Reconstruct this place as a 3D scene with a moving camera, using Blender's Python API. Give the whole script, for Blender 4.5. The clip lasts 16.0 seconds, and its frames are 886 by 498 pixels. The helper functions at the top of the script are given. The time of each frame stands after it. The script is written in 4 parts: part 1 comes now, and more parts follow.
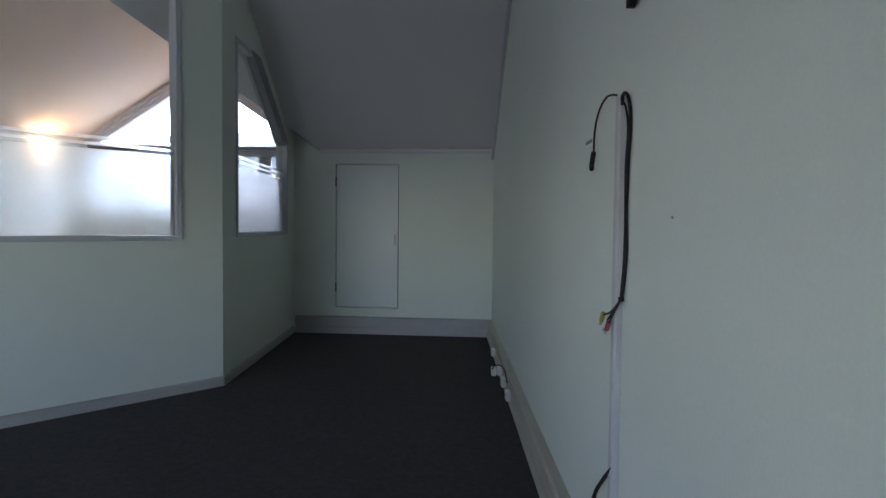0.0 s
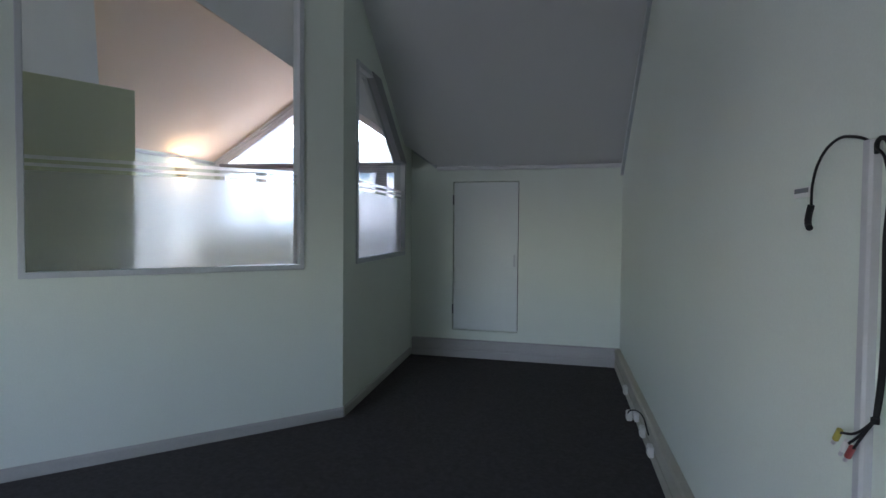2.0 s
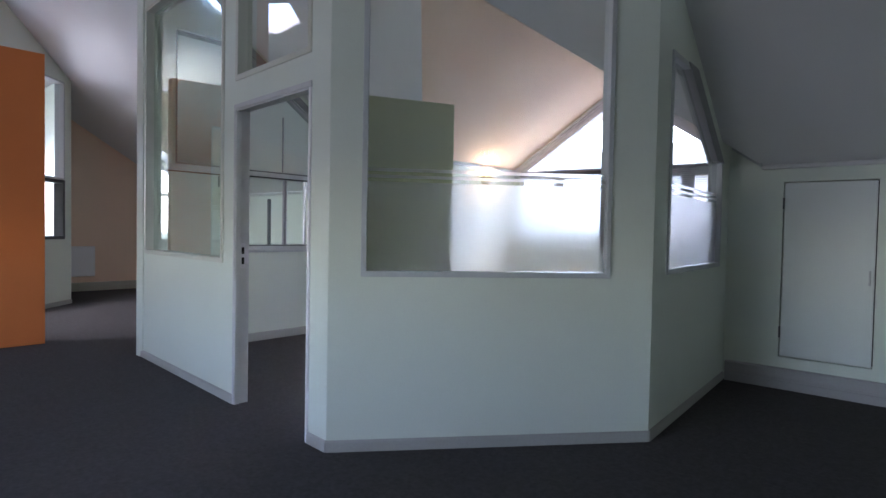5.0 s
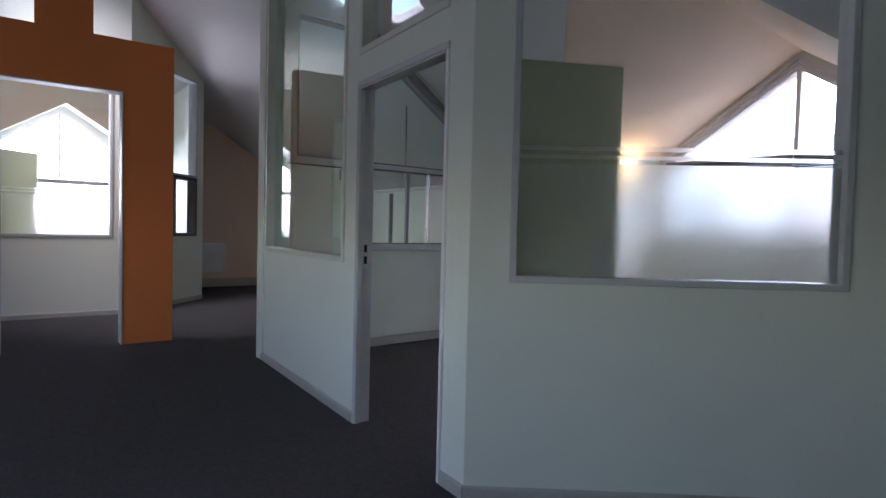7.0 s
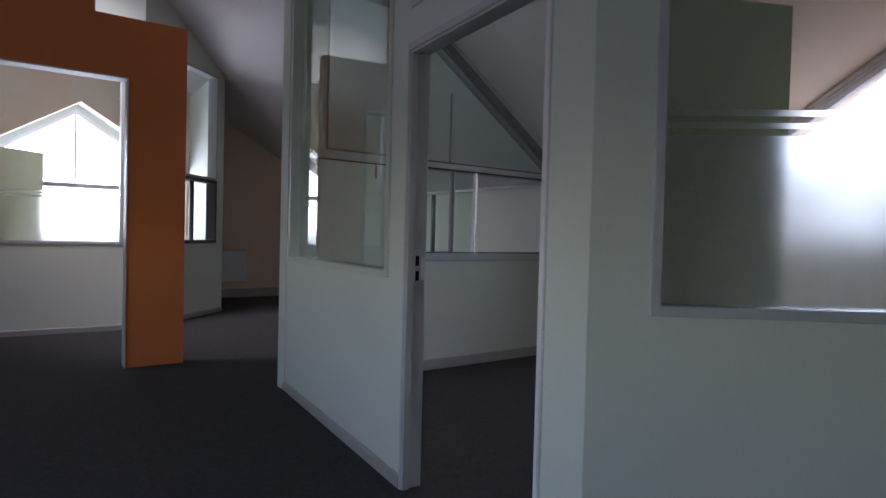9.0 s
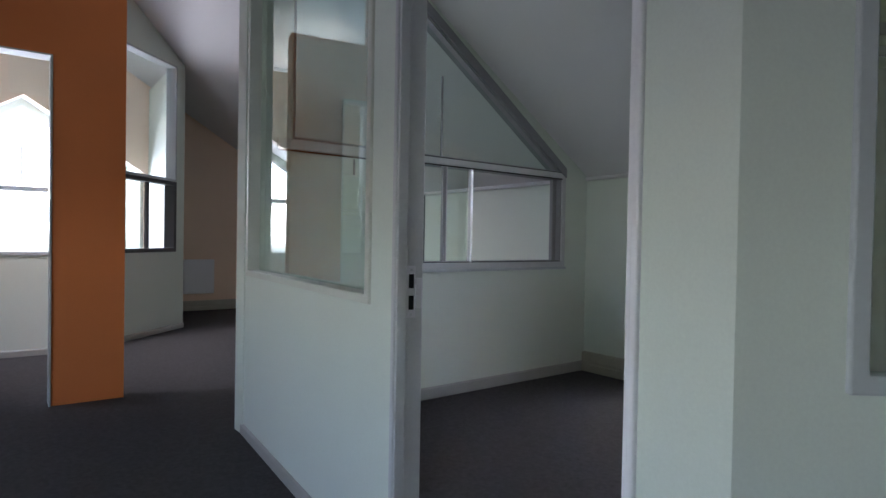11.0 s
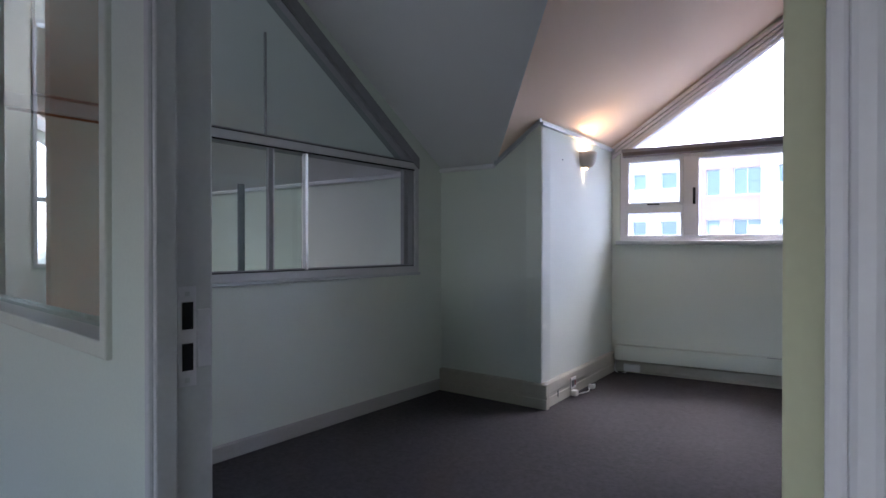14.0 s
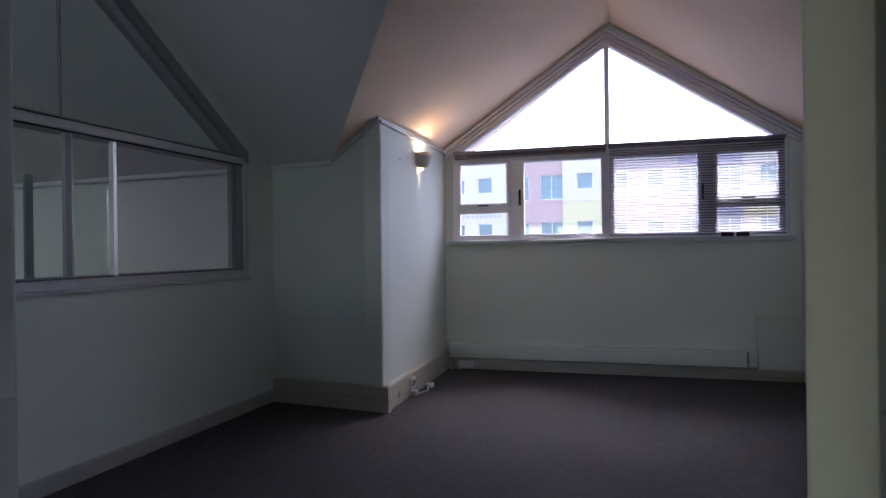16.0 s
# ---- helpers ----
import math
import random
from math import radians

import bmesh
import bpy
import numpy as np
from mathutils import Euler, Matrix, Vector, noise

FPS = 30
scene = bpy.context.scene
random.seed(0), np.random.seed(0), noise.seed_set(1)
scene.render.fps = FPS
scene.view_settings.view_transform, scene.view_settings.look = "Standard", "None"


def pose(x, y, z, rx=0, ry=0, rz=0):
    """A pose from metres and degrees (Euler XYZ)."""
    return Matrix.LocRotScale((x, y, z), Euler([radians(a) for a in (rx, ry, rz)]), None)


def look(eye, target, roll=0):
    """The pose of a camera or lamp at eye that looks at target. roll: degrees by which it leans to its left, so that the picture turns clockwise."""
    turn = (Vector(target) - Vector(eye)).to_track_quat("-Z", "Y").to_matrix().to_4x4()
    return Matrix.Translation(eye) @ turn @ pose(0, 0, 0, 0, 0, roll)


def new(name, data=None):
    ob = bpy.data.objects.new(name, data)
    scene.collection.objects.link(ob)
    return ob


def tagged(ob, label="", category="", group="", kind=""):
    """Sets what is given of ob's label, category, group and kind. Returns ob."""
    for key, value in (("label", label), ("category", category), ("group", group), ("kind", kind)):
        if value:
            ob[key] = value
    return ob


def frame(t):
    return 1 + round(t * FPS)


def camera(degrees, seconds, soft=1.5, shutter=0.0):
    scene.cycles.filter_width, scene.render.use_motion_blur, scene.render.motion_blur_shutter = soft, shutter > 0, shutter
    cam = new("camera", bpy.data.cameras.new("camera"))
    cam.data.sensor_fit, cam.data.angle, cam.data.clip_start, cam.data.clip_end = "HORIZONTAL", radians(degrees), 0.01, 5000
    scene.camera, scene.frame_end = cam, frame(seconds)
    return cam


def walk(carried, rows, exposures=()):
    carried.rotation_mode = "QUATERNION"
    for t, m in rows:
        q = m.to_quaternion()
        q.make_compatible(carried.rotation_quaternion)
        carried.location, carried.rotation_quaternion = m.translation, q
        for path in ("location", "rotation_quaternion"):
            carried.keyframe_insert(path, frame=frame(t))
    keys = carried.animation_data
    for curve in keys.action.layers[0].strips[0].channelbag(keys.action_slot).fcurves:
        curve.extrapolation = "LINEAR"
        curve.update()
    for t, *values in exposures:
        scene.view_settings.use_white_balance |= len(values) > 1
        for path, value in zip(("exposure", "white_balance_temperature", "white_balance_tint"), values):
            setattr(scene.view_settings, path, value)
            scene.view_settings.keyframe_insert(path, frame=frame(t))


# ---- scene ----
cam = camera(73.4, 16.0)
PATH = [
    (0, (-0.664, 0.768, 1.073), (-0.837, 2.759, 0.994), 0.6),
    (0.5, (-0.69, 0.831, 1.115), (-0.912, 2.818, 1.039), 0.6),
    (1, (-0.745, 0.924, 1.149), (-1.074, 2.896, 1.074), 0.6),
    (1.5, (-0.789, 0.984, 1.193), (-1.225, 2.935, 1.121), 0.6),
    (2, (-0.81, 1.019, 1.223), (-1.341, 2.946, 1.153), 0.5),
    (2.5, (-0.868, 1.052, 1.241), (-1.525, 2.94, 1.173), 0.6),
    (3, (-0.885, 1.068, 1.243), (-1.732, 2.878, 1.172), 0.6),
    (3.5, (-0.883, 1.083, 1.235), (-1.898, 2.805, 1.169), 0.7),
    (4, (-0.898, 1.089, 1.243), (-2.038, 2.731, 1.174), 0.9),
    (4.5, (-0.908, 1.106, 1.228), (-2.146, 2.675, 1.166), 0.9),
    (5, (-0.988, 1.119, 1.22), (-2.341, 2.591, 1.159), 1.1),
    (5.2, (-1.047, 1.125, 1.245), (-2.44, 2.56, 1.156), 1.1),
    (7.5, (-1.824, 1.517, 1.181), (-3.453, 2.677, 1.132), 1.5),
    (8, (-2.065, 1.58, 1.181), (-3.707, 2.72, 1.136), 1.6),
    (8.5, (-2.248, 1.656, 1.175), (-3.899, 2.784, 1.129), 1.5),
    (10.8, (-3.049, 2.071, 1.2), (-4.672, 3.24, 1.168), 0.9),
    (11, (-3.107, 2.113, 1.197), (-4.72, 3.295, 1.166), 1.0),
    (11.5, (-3.23, 2.202, 1.197), (-4.816, 3.42, 1.168), 0.9),
    (12, (-3.389, 2.304, 1.201), (-4.912, 3.6, 1.176), 0.8),
    (12.5, (-3.51, 2.402, 1.193), (-4.956, 3.783, 1.171), 0.5),
    (13, (-3.619, 2.527, 1.186), (-4.99, 3.983, 1.17), 0.3),
    (13.5, (-3.688, 2.596, 1.181), (-5.004, 4.102, 1.167), 0.2),
    (14, (-3.769, 2.656, 1.179), (-5.008, 4.226, 1.167), 0.0),
    (14.5, (-3.829, 2.706, 1.176), (-4.961, 4.355, 1.166), -0.2),
    (15, (-3.854, 2.722, 1.181), (-4.857, 4.452, 1.171), -0.4),
    (15.5, (-3.901, 2.705, 1.181), (-4.761, 4.511, 1.171), -0.4),
    (16, (-3.925, 2.701, 1.157), (-4.654, 4.564, 1.153), -0.7),
]
EXPOSURES = [(0.0, 4.32, 6080, 20), (3.5, 4.70, 6100, 22), (5.0, 4.68, 6080, 23), (7.5, 3.64, 6220, 25), (8.0, 3.46, 6200, 26), (8.5, 3.46, 6200, 26), (11.0, 4.30, 6180, 20), (12.5, 4.28, 6020, 22), (14.0, 3.84, 5930, 25), (14.5, 3.70, 5900, 26), (16.0, 3.12, 5900, 29)]
walk(cam, [(t, look(eye, target, roll)) for t, eye, target, roll in PATH], EXPOSURES)

SKY, SOUTH, ROOFL, FARL, SCONCE = 0.15, 1.58, 4.5, 12.5, 0.42

# ---- world, sun, large lights ----
world = bpy.data.worlds.new("overcast_sky")
scene.world = world
world.use_nodes = True
wn = world.node_tree
sky = wn.nodes.new("ShaderNodeTexSky")
sky.sky_type, sky.sun_disc = "NISHITA", False
sky.sun_elevation, sky.sun_rotation = radians(49), radians(5)
sky.air_density, sky.dust_density, sky.ozone_density = 1.0, 1.5, 1.0
wn.links.new(sky.outputs[0], wn.nodes["Background"].inputs[0])
wn.nodes["Background"].inputs[1].default_value = SKY

sun_data = bpy.data.lights.new("sun", "SUN")
sun_data.energy, sun_data.angle, sun_data.color = 0.6, radians(30), (1.0, 0.96, 0.9)
sun = new("sun", sun_data)
sun.matrix_world = look((1.5, 16, 19), (0, 0, 0))


def area_lamp(name, at, towards, w, h, power, color):
    data = bpy.data.lights.new(name, "AREA")
    data.shape, data.size, data.size_y, data.energy, data.color = "RECTANGLE", w, h, power, color
    ob = new(name, data)
    ob.matrix_world = look(at, towards)
    return ob


DAY = (0.91, 0.945, 1.0)
# sky light in the loft's far openings; the south one is added, out of view
area_lamp("fill_light_south", (-3.9, -2.76, 1.35), (-3.9, 3.0, 1.6), 2.9, 0.66, SOUTH, (0.97, 0.99, 0.90))
area_lamp("daylight_skylight", (-9.0, 0.98, 4.33), (-10.2, 4.2, 0.4), 1.2, 0.7, ROOFL, (1.0, 0.97, 0.95)).data.spread = radians(76)

area_lamp("daylight_far_window", (-14.80, 2.28, 2.1), (-10, 2.28, 1.9), 2.8, 2.1, FARL, DAY)

# ---- materials ----


def mat(name, color, rough=0.6, grain=0.06, scale=3.0, fine=120.0, bump=0.05, metal=0.0, dist=0.002, spec=0.5, rand=0.0):
    """A painted or woven surface: colour that varies at two scales, and fine relief."""
    m = bpy.data.materials.new(name)
    m.use_nodes = True
    nt = m.node_tree
    b = nt.nodes["Principled BSDF"]
    b.inputs["Roughness"].default_value, b.inputs["Metallic"].default_value = rough, metal
    b.inputs["Specular IOR Level"].default_value = spec
    tc = nt.nodes.new("ShaderNodeTexCoord")
    n1, n2 = nt.nodes.new("ShaderNodeTexNoise"), nt.nodes.new("ShaderNodeTexNoise")
    n1.inputs["Scale"].default_value, n1.inputs["Detail"].default_value = scale, 5
    n2.inputs["Scale"].default_value, n2.inputs["Detail"].default_value = fine, 3
    nt.links.new(tc.outputs["Object"], n1.inputs["Vector"])
    nt.links.new(tc.outputs["Object"], n2.inputs["Vector"])
    add = nt.nodes.new("ShaderNodeMath")
    add.operation = "ADD"
    nt.links.new(n1.outputs["Fac"], add.inputs[0])
    nt.links.new(n2.outputs["Fac"], add.inputs[1])
    half = nt.nodes.new("ShaderNodeMath")
    half.operation = "MULTIPLY"
    half.inputs[1].default_value = 0.5
    nt.links.new(add.outputs[0], half.inputs[0])
    ramp = nt.nodes.new("ShaderNodeValToRGB")
    ramp.color_ramp.elements[0].position, ramp.color_ramp.elements[1].position = 0.3, 0.7
    ramp.color_ramp.elements[0].color = (*[max(0, c * (1 - grain)) for c in color], 1)
    ramp.color_ramp.elements[1].color = (*[min(1, c * (1 + grain)) for c in color], 1)
    nt.links.new(half.outputs[0], ramp.inputs[0])
    last = ramp.outputs[0]
    if rand:
        info, hsv, mapr = nt.nodes.new("ShaderNodeObjectInfo"), nt.nodes.new("ShaderNodeHueSaturation"), nt.nodes.new("ShaderNodeMapRange")
        mapr.inputs[3].default_value, mapr.inputs[4].default_value = 1 - rand, 1 + rand
        nt.links.new(info.outputs["Random"], mapr.inputs[0])
        nt.links.new(mapr.outputs[0], hsv.inputs["Value"])
        nt.links.new(last, hsv.inputs["Color"])
        last = hsv.outputs[0]
    nt.links.new(last, b.inputs["Base Color"])
    if bump:
        bp = nt.nodes.new("ShaderNodeBump")
        bp.inputs["Strength"].default_value, bp.inputs["Distance"].default_value = bump, dist
        nt.links.new(n2.outputs["Fac"], bp.inputs["Height"])
        nt.links.new(bp.outputs[0], b.inputs["Normal"])
    return m


def glass(name, color=(0.95, 0.98, 0.97), rough=0.0, ior=1.45):
    m = bpy.data.materials.new(name)
    m.use_nodes = True
    b = m.node_tree.nodes["Principled BSDF"]
    b.inputs["Base Color"].default_value = (*color, 1)
    b.inputs["Transmission Weight"].default_value, b.inputs["Roughness"].default_value, b.inputs["IOR"].default_value = 1, rough, ior
    return m


def glow(name, color, strength):
    m = bpy.data.materials.new(name)
    m.use_nodes = True
    b = m.node_tree.nodes["Principled BSDF"]
    b.inputs["Base Color"].default_value = (*color, 1)
    b.inputs["Emission Color"].default_value, b.inputs["Emission Strength"].default_value = (*color, 1), strength
    return m


PAINT = mat("wall_paint", (0.695, 0.75, 0.68), 0.55, 0.045, 0.9, 160, 0.10)
CEIL = mat("ceiling_paint", (0.70, 0.70, 0.71), 0.7, 0.02, 1.1, 140, 0.10)
PEACH = mat("peach_paint", (0.86, 0.66, 0.52), 0.7, 0.02, 1.1, 140, 0.10)
ORANGE = mat("orange_paint", (0.74, 0.21, 0.055), 0.5, 0.04, 1.5, 150, 0.10)
CARPET = mat("carpet", (0.073, 0.069, 0.072), 0.95, 0.34, 45.0, 260, 0.9, dist=0.006, spec=0.15)
FRAME = mat("grey_frame_paint", (0.50, 0.53, 0.55), 0.4, 0.04, 4, 90, 0.04)
BEAD = mat("bead_paint", (0.62, 0.64, 0.57), 0.45, 0.04, 4, 90, 0.04)
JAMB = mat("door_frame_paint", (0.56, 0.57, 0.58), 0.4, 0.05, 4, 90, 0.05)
PLATE = mat("brushed_plate", (0.66, 0.65, 0.69), 0.45, 0.05, 20, 200, 0.03, metal=0.25)
ALU = mat("aluminium", (0.55, 0.56, 0.58), 0.35, 0.03, 6, 200, 0.02, metal=0.7)
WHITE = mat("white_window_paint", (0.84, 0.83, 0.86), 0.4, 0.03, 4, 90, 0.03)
LILAC = mat("lilac_white_paint", (0.70, 0.68, 0.73), 0.4, 0.03, 4, 90, 0.03)
CONDUIT = mat("conduit_plastic", (0.50, 0.51, 0.53), 0.4, 0.04, 6, 90, 0.03)
SKIRT = mat("skirting_paint", (0.40, 0.40, 0.38), 0.45, 0.08, 4, 90, 0.04)
TRUNK = mat("trunking_plastic", (0.45, 0.43, 0.36), 0.4, 0.06, 3, 80, 0.03)
GREYTR = mat("grey_trunking_plastic", (0.40, 0.385, 0.39), 0.4, 0.06, 3, 80, 0.03)
PLASTIC = mat("white_plastic", (0.75, 0.75, 0.73), 0.35, 0.03, 10, 80, 0.02)
BLACK = mat("black_plastic", (0.010, 0.010, 0.012), 0.6, 0.1, 20, 120, 0.03, spec=0.25)
MID = mat("mid_grey_paint", (0.27, 0.275, 0.29), 0.45, 0.06, 5, 90, 0.04)
DARK = mat("dark_trim_paint", (0.16, 0.17, 0.18), 0.45, 0.06, 5, 90, 0.04)
BLACKF = mat("black_window_frame", (0.05, 0.05, 0.055), 0.4, 0.06, 5, 90, 0.03)
STEEL = mat("steel_plate", (0.58, 0.57, 0.60), 0.45, 0.04, 20, 200, 0.03, metal=0.9)
DOORP = mat("door_paint", (0.66, 0.67, 0.46), 0.45, 0.03, 1.5, 110, 0.05)
CUP = mat("cupboard_paint", (0.70, 0.75, 0.74), 0.45, 0.03, 1.5, 110, 0.05)
CERAMIC = mat("plaster_shade", (0.62, 0.58, 0.50), 0.6, 0.05, 8, 90, 0.05)
SLAT = mat("blind_slat", (0.25, 0.24, 0.29), 0.5, 0.03, 8, 90, 0.02)
RED, YELLOW = mat("red_plug", (0.34, 0.07, 0.07), 0.4, bump=0), mat("yellow_plug", (0.38, 0.32, 0.06), 0.4, bump=0)
GLASS = glass("clear_glass")
GREEN_GLASS = glass("green_tinted_glass", (0.80, 0.92, 0.86))
FROST = glass("frosted_film", (0.99, 0.99, 1.0), 0.38, 1.15)
LAMP = glow("lamp_glow", (1.0, 0.72, 0.40), 3)

# ---- mesh builders ----
from mathutils.geometry import tessellate_polygon


def mesh_object(name, verts, faces, material, bevel=0.0):
    me = bpy.data.meshes.new(name)
    me.from_pydata([tuple(v) for v in verts], [], faces)
    bm = bmesh.new()
    bm.from_mesh(me)
    bmesh.ops.remove_doubles(bm, verts=bm.verts, dist=1e-5)
    bmesh.ops.recalc_face_normals(bm, faces=bm.faces)
    bm.to_mesh(me)
    bm.free()
    me.materials.append(material)
    ob = new(name, me)
    if bevel:
        mod = ob.modifiers.new("bevel", "BEVEL")
        mod.width, mod.segments, mod.limit_method = bevel, 2, "ANGLE"
    return ob


def prism(name, loops, place, depth, material, bevel=0.0):
    """A slab: a flat outline with holes, in two coordinates; place(u, v, d) gives the point at depth d."""
    flat = [[Vector((u, v, 0)) for u, v in loop] for loop in loops]
    tris = tessellate_polygon(flat)
    pts = [p for loop in loops for p in loop]
    n = len(pts)
    verts = [place(u, v, 0) for u, v in pts] + [place(u, v, depth) for u, v in pts]
    faces = [tuple(t) for t in tris] + [tuple(n + i for i in reversed(t)) for t in tris]
    start = 0
    for loop in loops:
        k = len(loop)
        for i in range(k):
            a, b = start + i, start + (i + 1) % k
            faces.append((a, b, n + b, n + a))
        start += k
    return mesh_object(name, verts, faces, material, bevel)


class Line:
    """An upright plane over the line from p to q: s along, z up, d to the left of the way; s and z in units of unit metres about the height datum."""

    def __init__(self, p, q, unit=1.0, datum=0.0):
        self.p, d = Vector(p), Vector(q) - Vector(p)
        self.unit, self.datum = unit, datum
        self.length = d.length
        self.u = d.normalized()
        self.n = Vector((-self.u.y, self.u.x))

    def at(self, s, z, d=0.0):
        w = self.p + self.u * s * self.unit + self.n * d
        return Vector((w.x, w.y, self.datum + (z - self.datum) * self.unit))

    def s(self, x, y):
        return (Vector((x, y)) - self.p).dot(self.u)

    def slab(self, name, loops, d0, d1, material, bevel=0.0):
        return prism(name, loops, lambda s, z, d: self.at(s, z, d0 + d), d1 - d0, material, bevel)

    def bar(self, name, s0, s1, z0, z1, d0, d1, material, bevel=0.0):
        return self.slab(name, [[(s0, z0), (s1, z0), (s1, z1), (s0, z1)]], d0, d1, material, bevel)


def inset(poly, w):
    """A convex anticlockwise outline, drawn in by w on every side."""
    n, out = len(poly), []
    for i in range(n):
        a, b, c = Vector(poly[i - 1]), Vector(poly[i]), Vector(poly[(i + 1) % n])
        d1, d2 = (b - a).normalized(), (c - b).normalized()
        n1, n2 = Vector((-d1.y, d1.x)), Vector((-d2.y, d2.x))
        k = w / (1 + n1.dot(n2))
        out.append(tuple(b + (n1 + n2) * k))
    return out


def empty(name, at):
    ob = new(name)
    ob.location = at
    bpy.context.view_layer.update()
    return ob


def keep(thing, *parts):
    """Hang parts, built in place, under an empty."""
    inv = Matrix.Translation(thing.location).inverted()
    for p in parts:
        p.parent = thing
        p.matrix_parent_inverse = inv
    return thing


def window(name, line, poly, width, d0, d1, frame_mat, label, film=None, dpane=None, lip=0.0, category="window", glazing=GLASS):
    """A glazed opening: a frame round the outline, a pane and, where there is one, a film on its lower part."""
    dp = (d0 + d1) / 2 if dpane is None else dpane
    outer = inset(poly, -lip) if lip else poly
    inner = inset(poly, width)
    fr = line.slab("frame", [outer, inner], d0, d1, frame_mat, 0.004)
    pane = line.slab("pane", [inset(poly, width - 0.006)], dp - 0.003, dp + 0.003, glazing)
    pane.visible_shadow = False
    w = keep(empty(name, line.at(poly[0][0], poly[0][1], dp)), fr, pane)
    if film:
        for loop in film:
            f = line.slab("film", [loop], dp - 0.0055, dp - 0.0035, FROST)
            keep(w, f)
    return tagged(w, label, category, kind="structure")


def box(name, lo, hi, material, bevel=0.0):
    (x0, y0, z0), (x1, y1, z1) = lo, hi
    return prism(name, [[(x0, y0), (x1, y0), (x1, y1), (x0, y1)]], lambda u, v, d: Vector((u, v, z0 + d)), z1 - z0, material, bevel)


def tube(name, points, radius, material, smooth=True):
    cu = bpy.data.curves.new(name, "CURVE")
    cu.dimensions, cu.bevel_depth, cu.bevel_resolution, cu.use_fill_caps = "3D", radius, 3, True
    sp = cu.splines.new("BEZIER" if smooth else "POLY")
    if smooth:
        sp.bezier_points.add(len(points) - 1)
        for bp, p in zip(sp.bezier_points, points):
            bp.co, bp.handle_left_type, bp.handle_right_type = p, "AUTO", "AUTO"
    else:
        sp.points.add(len(points) - 1)
        for bp, p in zip(sp.points, points):
            bp.co = (*p, 1)
    cu.resolution_u = 8
    tmp = bpy.data.objects.new(name, cu)
    scene.collection.objects.link(tmp)
    me = bpy.data.meshes.new_from_object(tmp.evaluated_get(bpy.context.evaluated_depsgraph_get()))
    bpy.data.objects.remove(tmp)
    me.materials.clear()
    me.materials.append(material)
    for p in me.polygons:
        p.use_smooth = True
    return new(name, me)


# ---- the plan ----
EAVE, KNEE, PITCH, RIDGE = 6.45, 1.80, 0.62, 1.83
SOUTH_EAVE = 2 * RIDGE - EAVE
TOP = KNEE + PITCH * (EAVE - RIDGE)


def roof(y):
    return KNEE + PITCH * (EAVE - y) if y > RIDGE else KNEE + PITCH * (y - SOUTH_EAVE)


def dormer_axis(y):
    return -4.31 - 0.084 * (y - EAVE)


def dormer_roof(x, y):
    return 3.16 - 0.69 * abs(x - dormer_axis(y))


R = Line((-0.685, 6.45), (0.018, -2.84))       # corridor wall with the cables
S = Line((-2.422, 4.483), (-2.625, 6.45))      # office side wall
F = Line((-3.592, 3.047), (-2.422, 4.483))     # office corner facet
D = Line((-6.79, 3.269), (-3.592, 3.047))      # office door wall
L = Line((-6.66, 3.25), (-6.78, 6.45))         # office inner side wall
C = Line((-5.858, 6.44), (-5.985, 8.03))        # dormer cheek
C2 = Line((-2.79, 6.44), (-2.95, 8.40))
W = Line((-5.989, 8.031), (-2.972, 8.373), 1.035, 1.18)   # dormer window wall
A2 = Line((-10.04, 0.30), (-10.04, 2.75))      # far office
B2 = Line((-10.04, 2.75), (-11.25, 3.94))
END = -13.0


def profile(line, n=2, top=None):
    """The upright outline of a partition below the sloping ceiling."""
    top = top or (lambda s: roof((line.p + line.u * s).y) + 0.02)
    return [(0, 0), (line.length, 0)] + [(line.length * (1 - i / n), top(line.length * (1 - i / n))) for i in range(n + 1)]


# floor and ceilings
floor = prism("floor", [[(-15.5, -4.2), (1.2, -4.2), (1.2, 8.8), (-15.5, 8.8)]], lambda u, v, d: Vector((u, v, 0.012 - d)), 0.25, CARPET)
tagged(floor, "dark grey loop-pile office carpet", "floor", kind="structure")

north = [(0.3, EAVE), (-2.37, EAVE), (-4.122, 4.23), (-6.25, EAVE), (END - 0.2, EAVE), (END - 0.2, RIDGE), (0.3, RIDGE)]
c1 = prism("ceiling", [north], lambda u, v, d: Vector((u, v, roof(v) + d)), 0.12, CEIL)
tagged(c1, "grey-white plastered sloping attic ceiling", "ceiling", kind="structure")
SKYL = [(-9.66, 1.13), (-9.29, 0.95), (-8.59, 0.93), (-8.40, 1.19), (-8.89, 1.33), (-9.35, 1.36)]
SKYL2 = [(-10.95, 1.79), (-10.88, 1.70), (-10.60, 1.49), (-10.11, 1.49), (-9.84, 1.62), (-9.82, 1.79)]
south = [(0.3, RIDGE), (END - 0.2, RIDGE), (END - 0.2, SOUTH_EAVE), (0.3, SOUTH_EAVE)]
c2 = prism("ceiling_south", [south, SKYL, SKYL2], lambda u, v, d: Vector((u, v, KNEE + PITCH * (v - SOUTH_EAVE) + d)), 0.12, CEIL)
tagged(c2, "grey-white plastered sloping ceiling with a skylight", "ceiling", kind="structure")
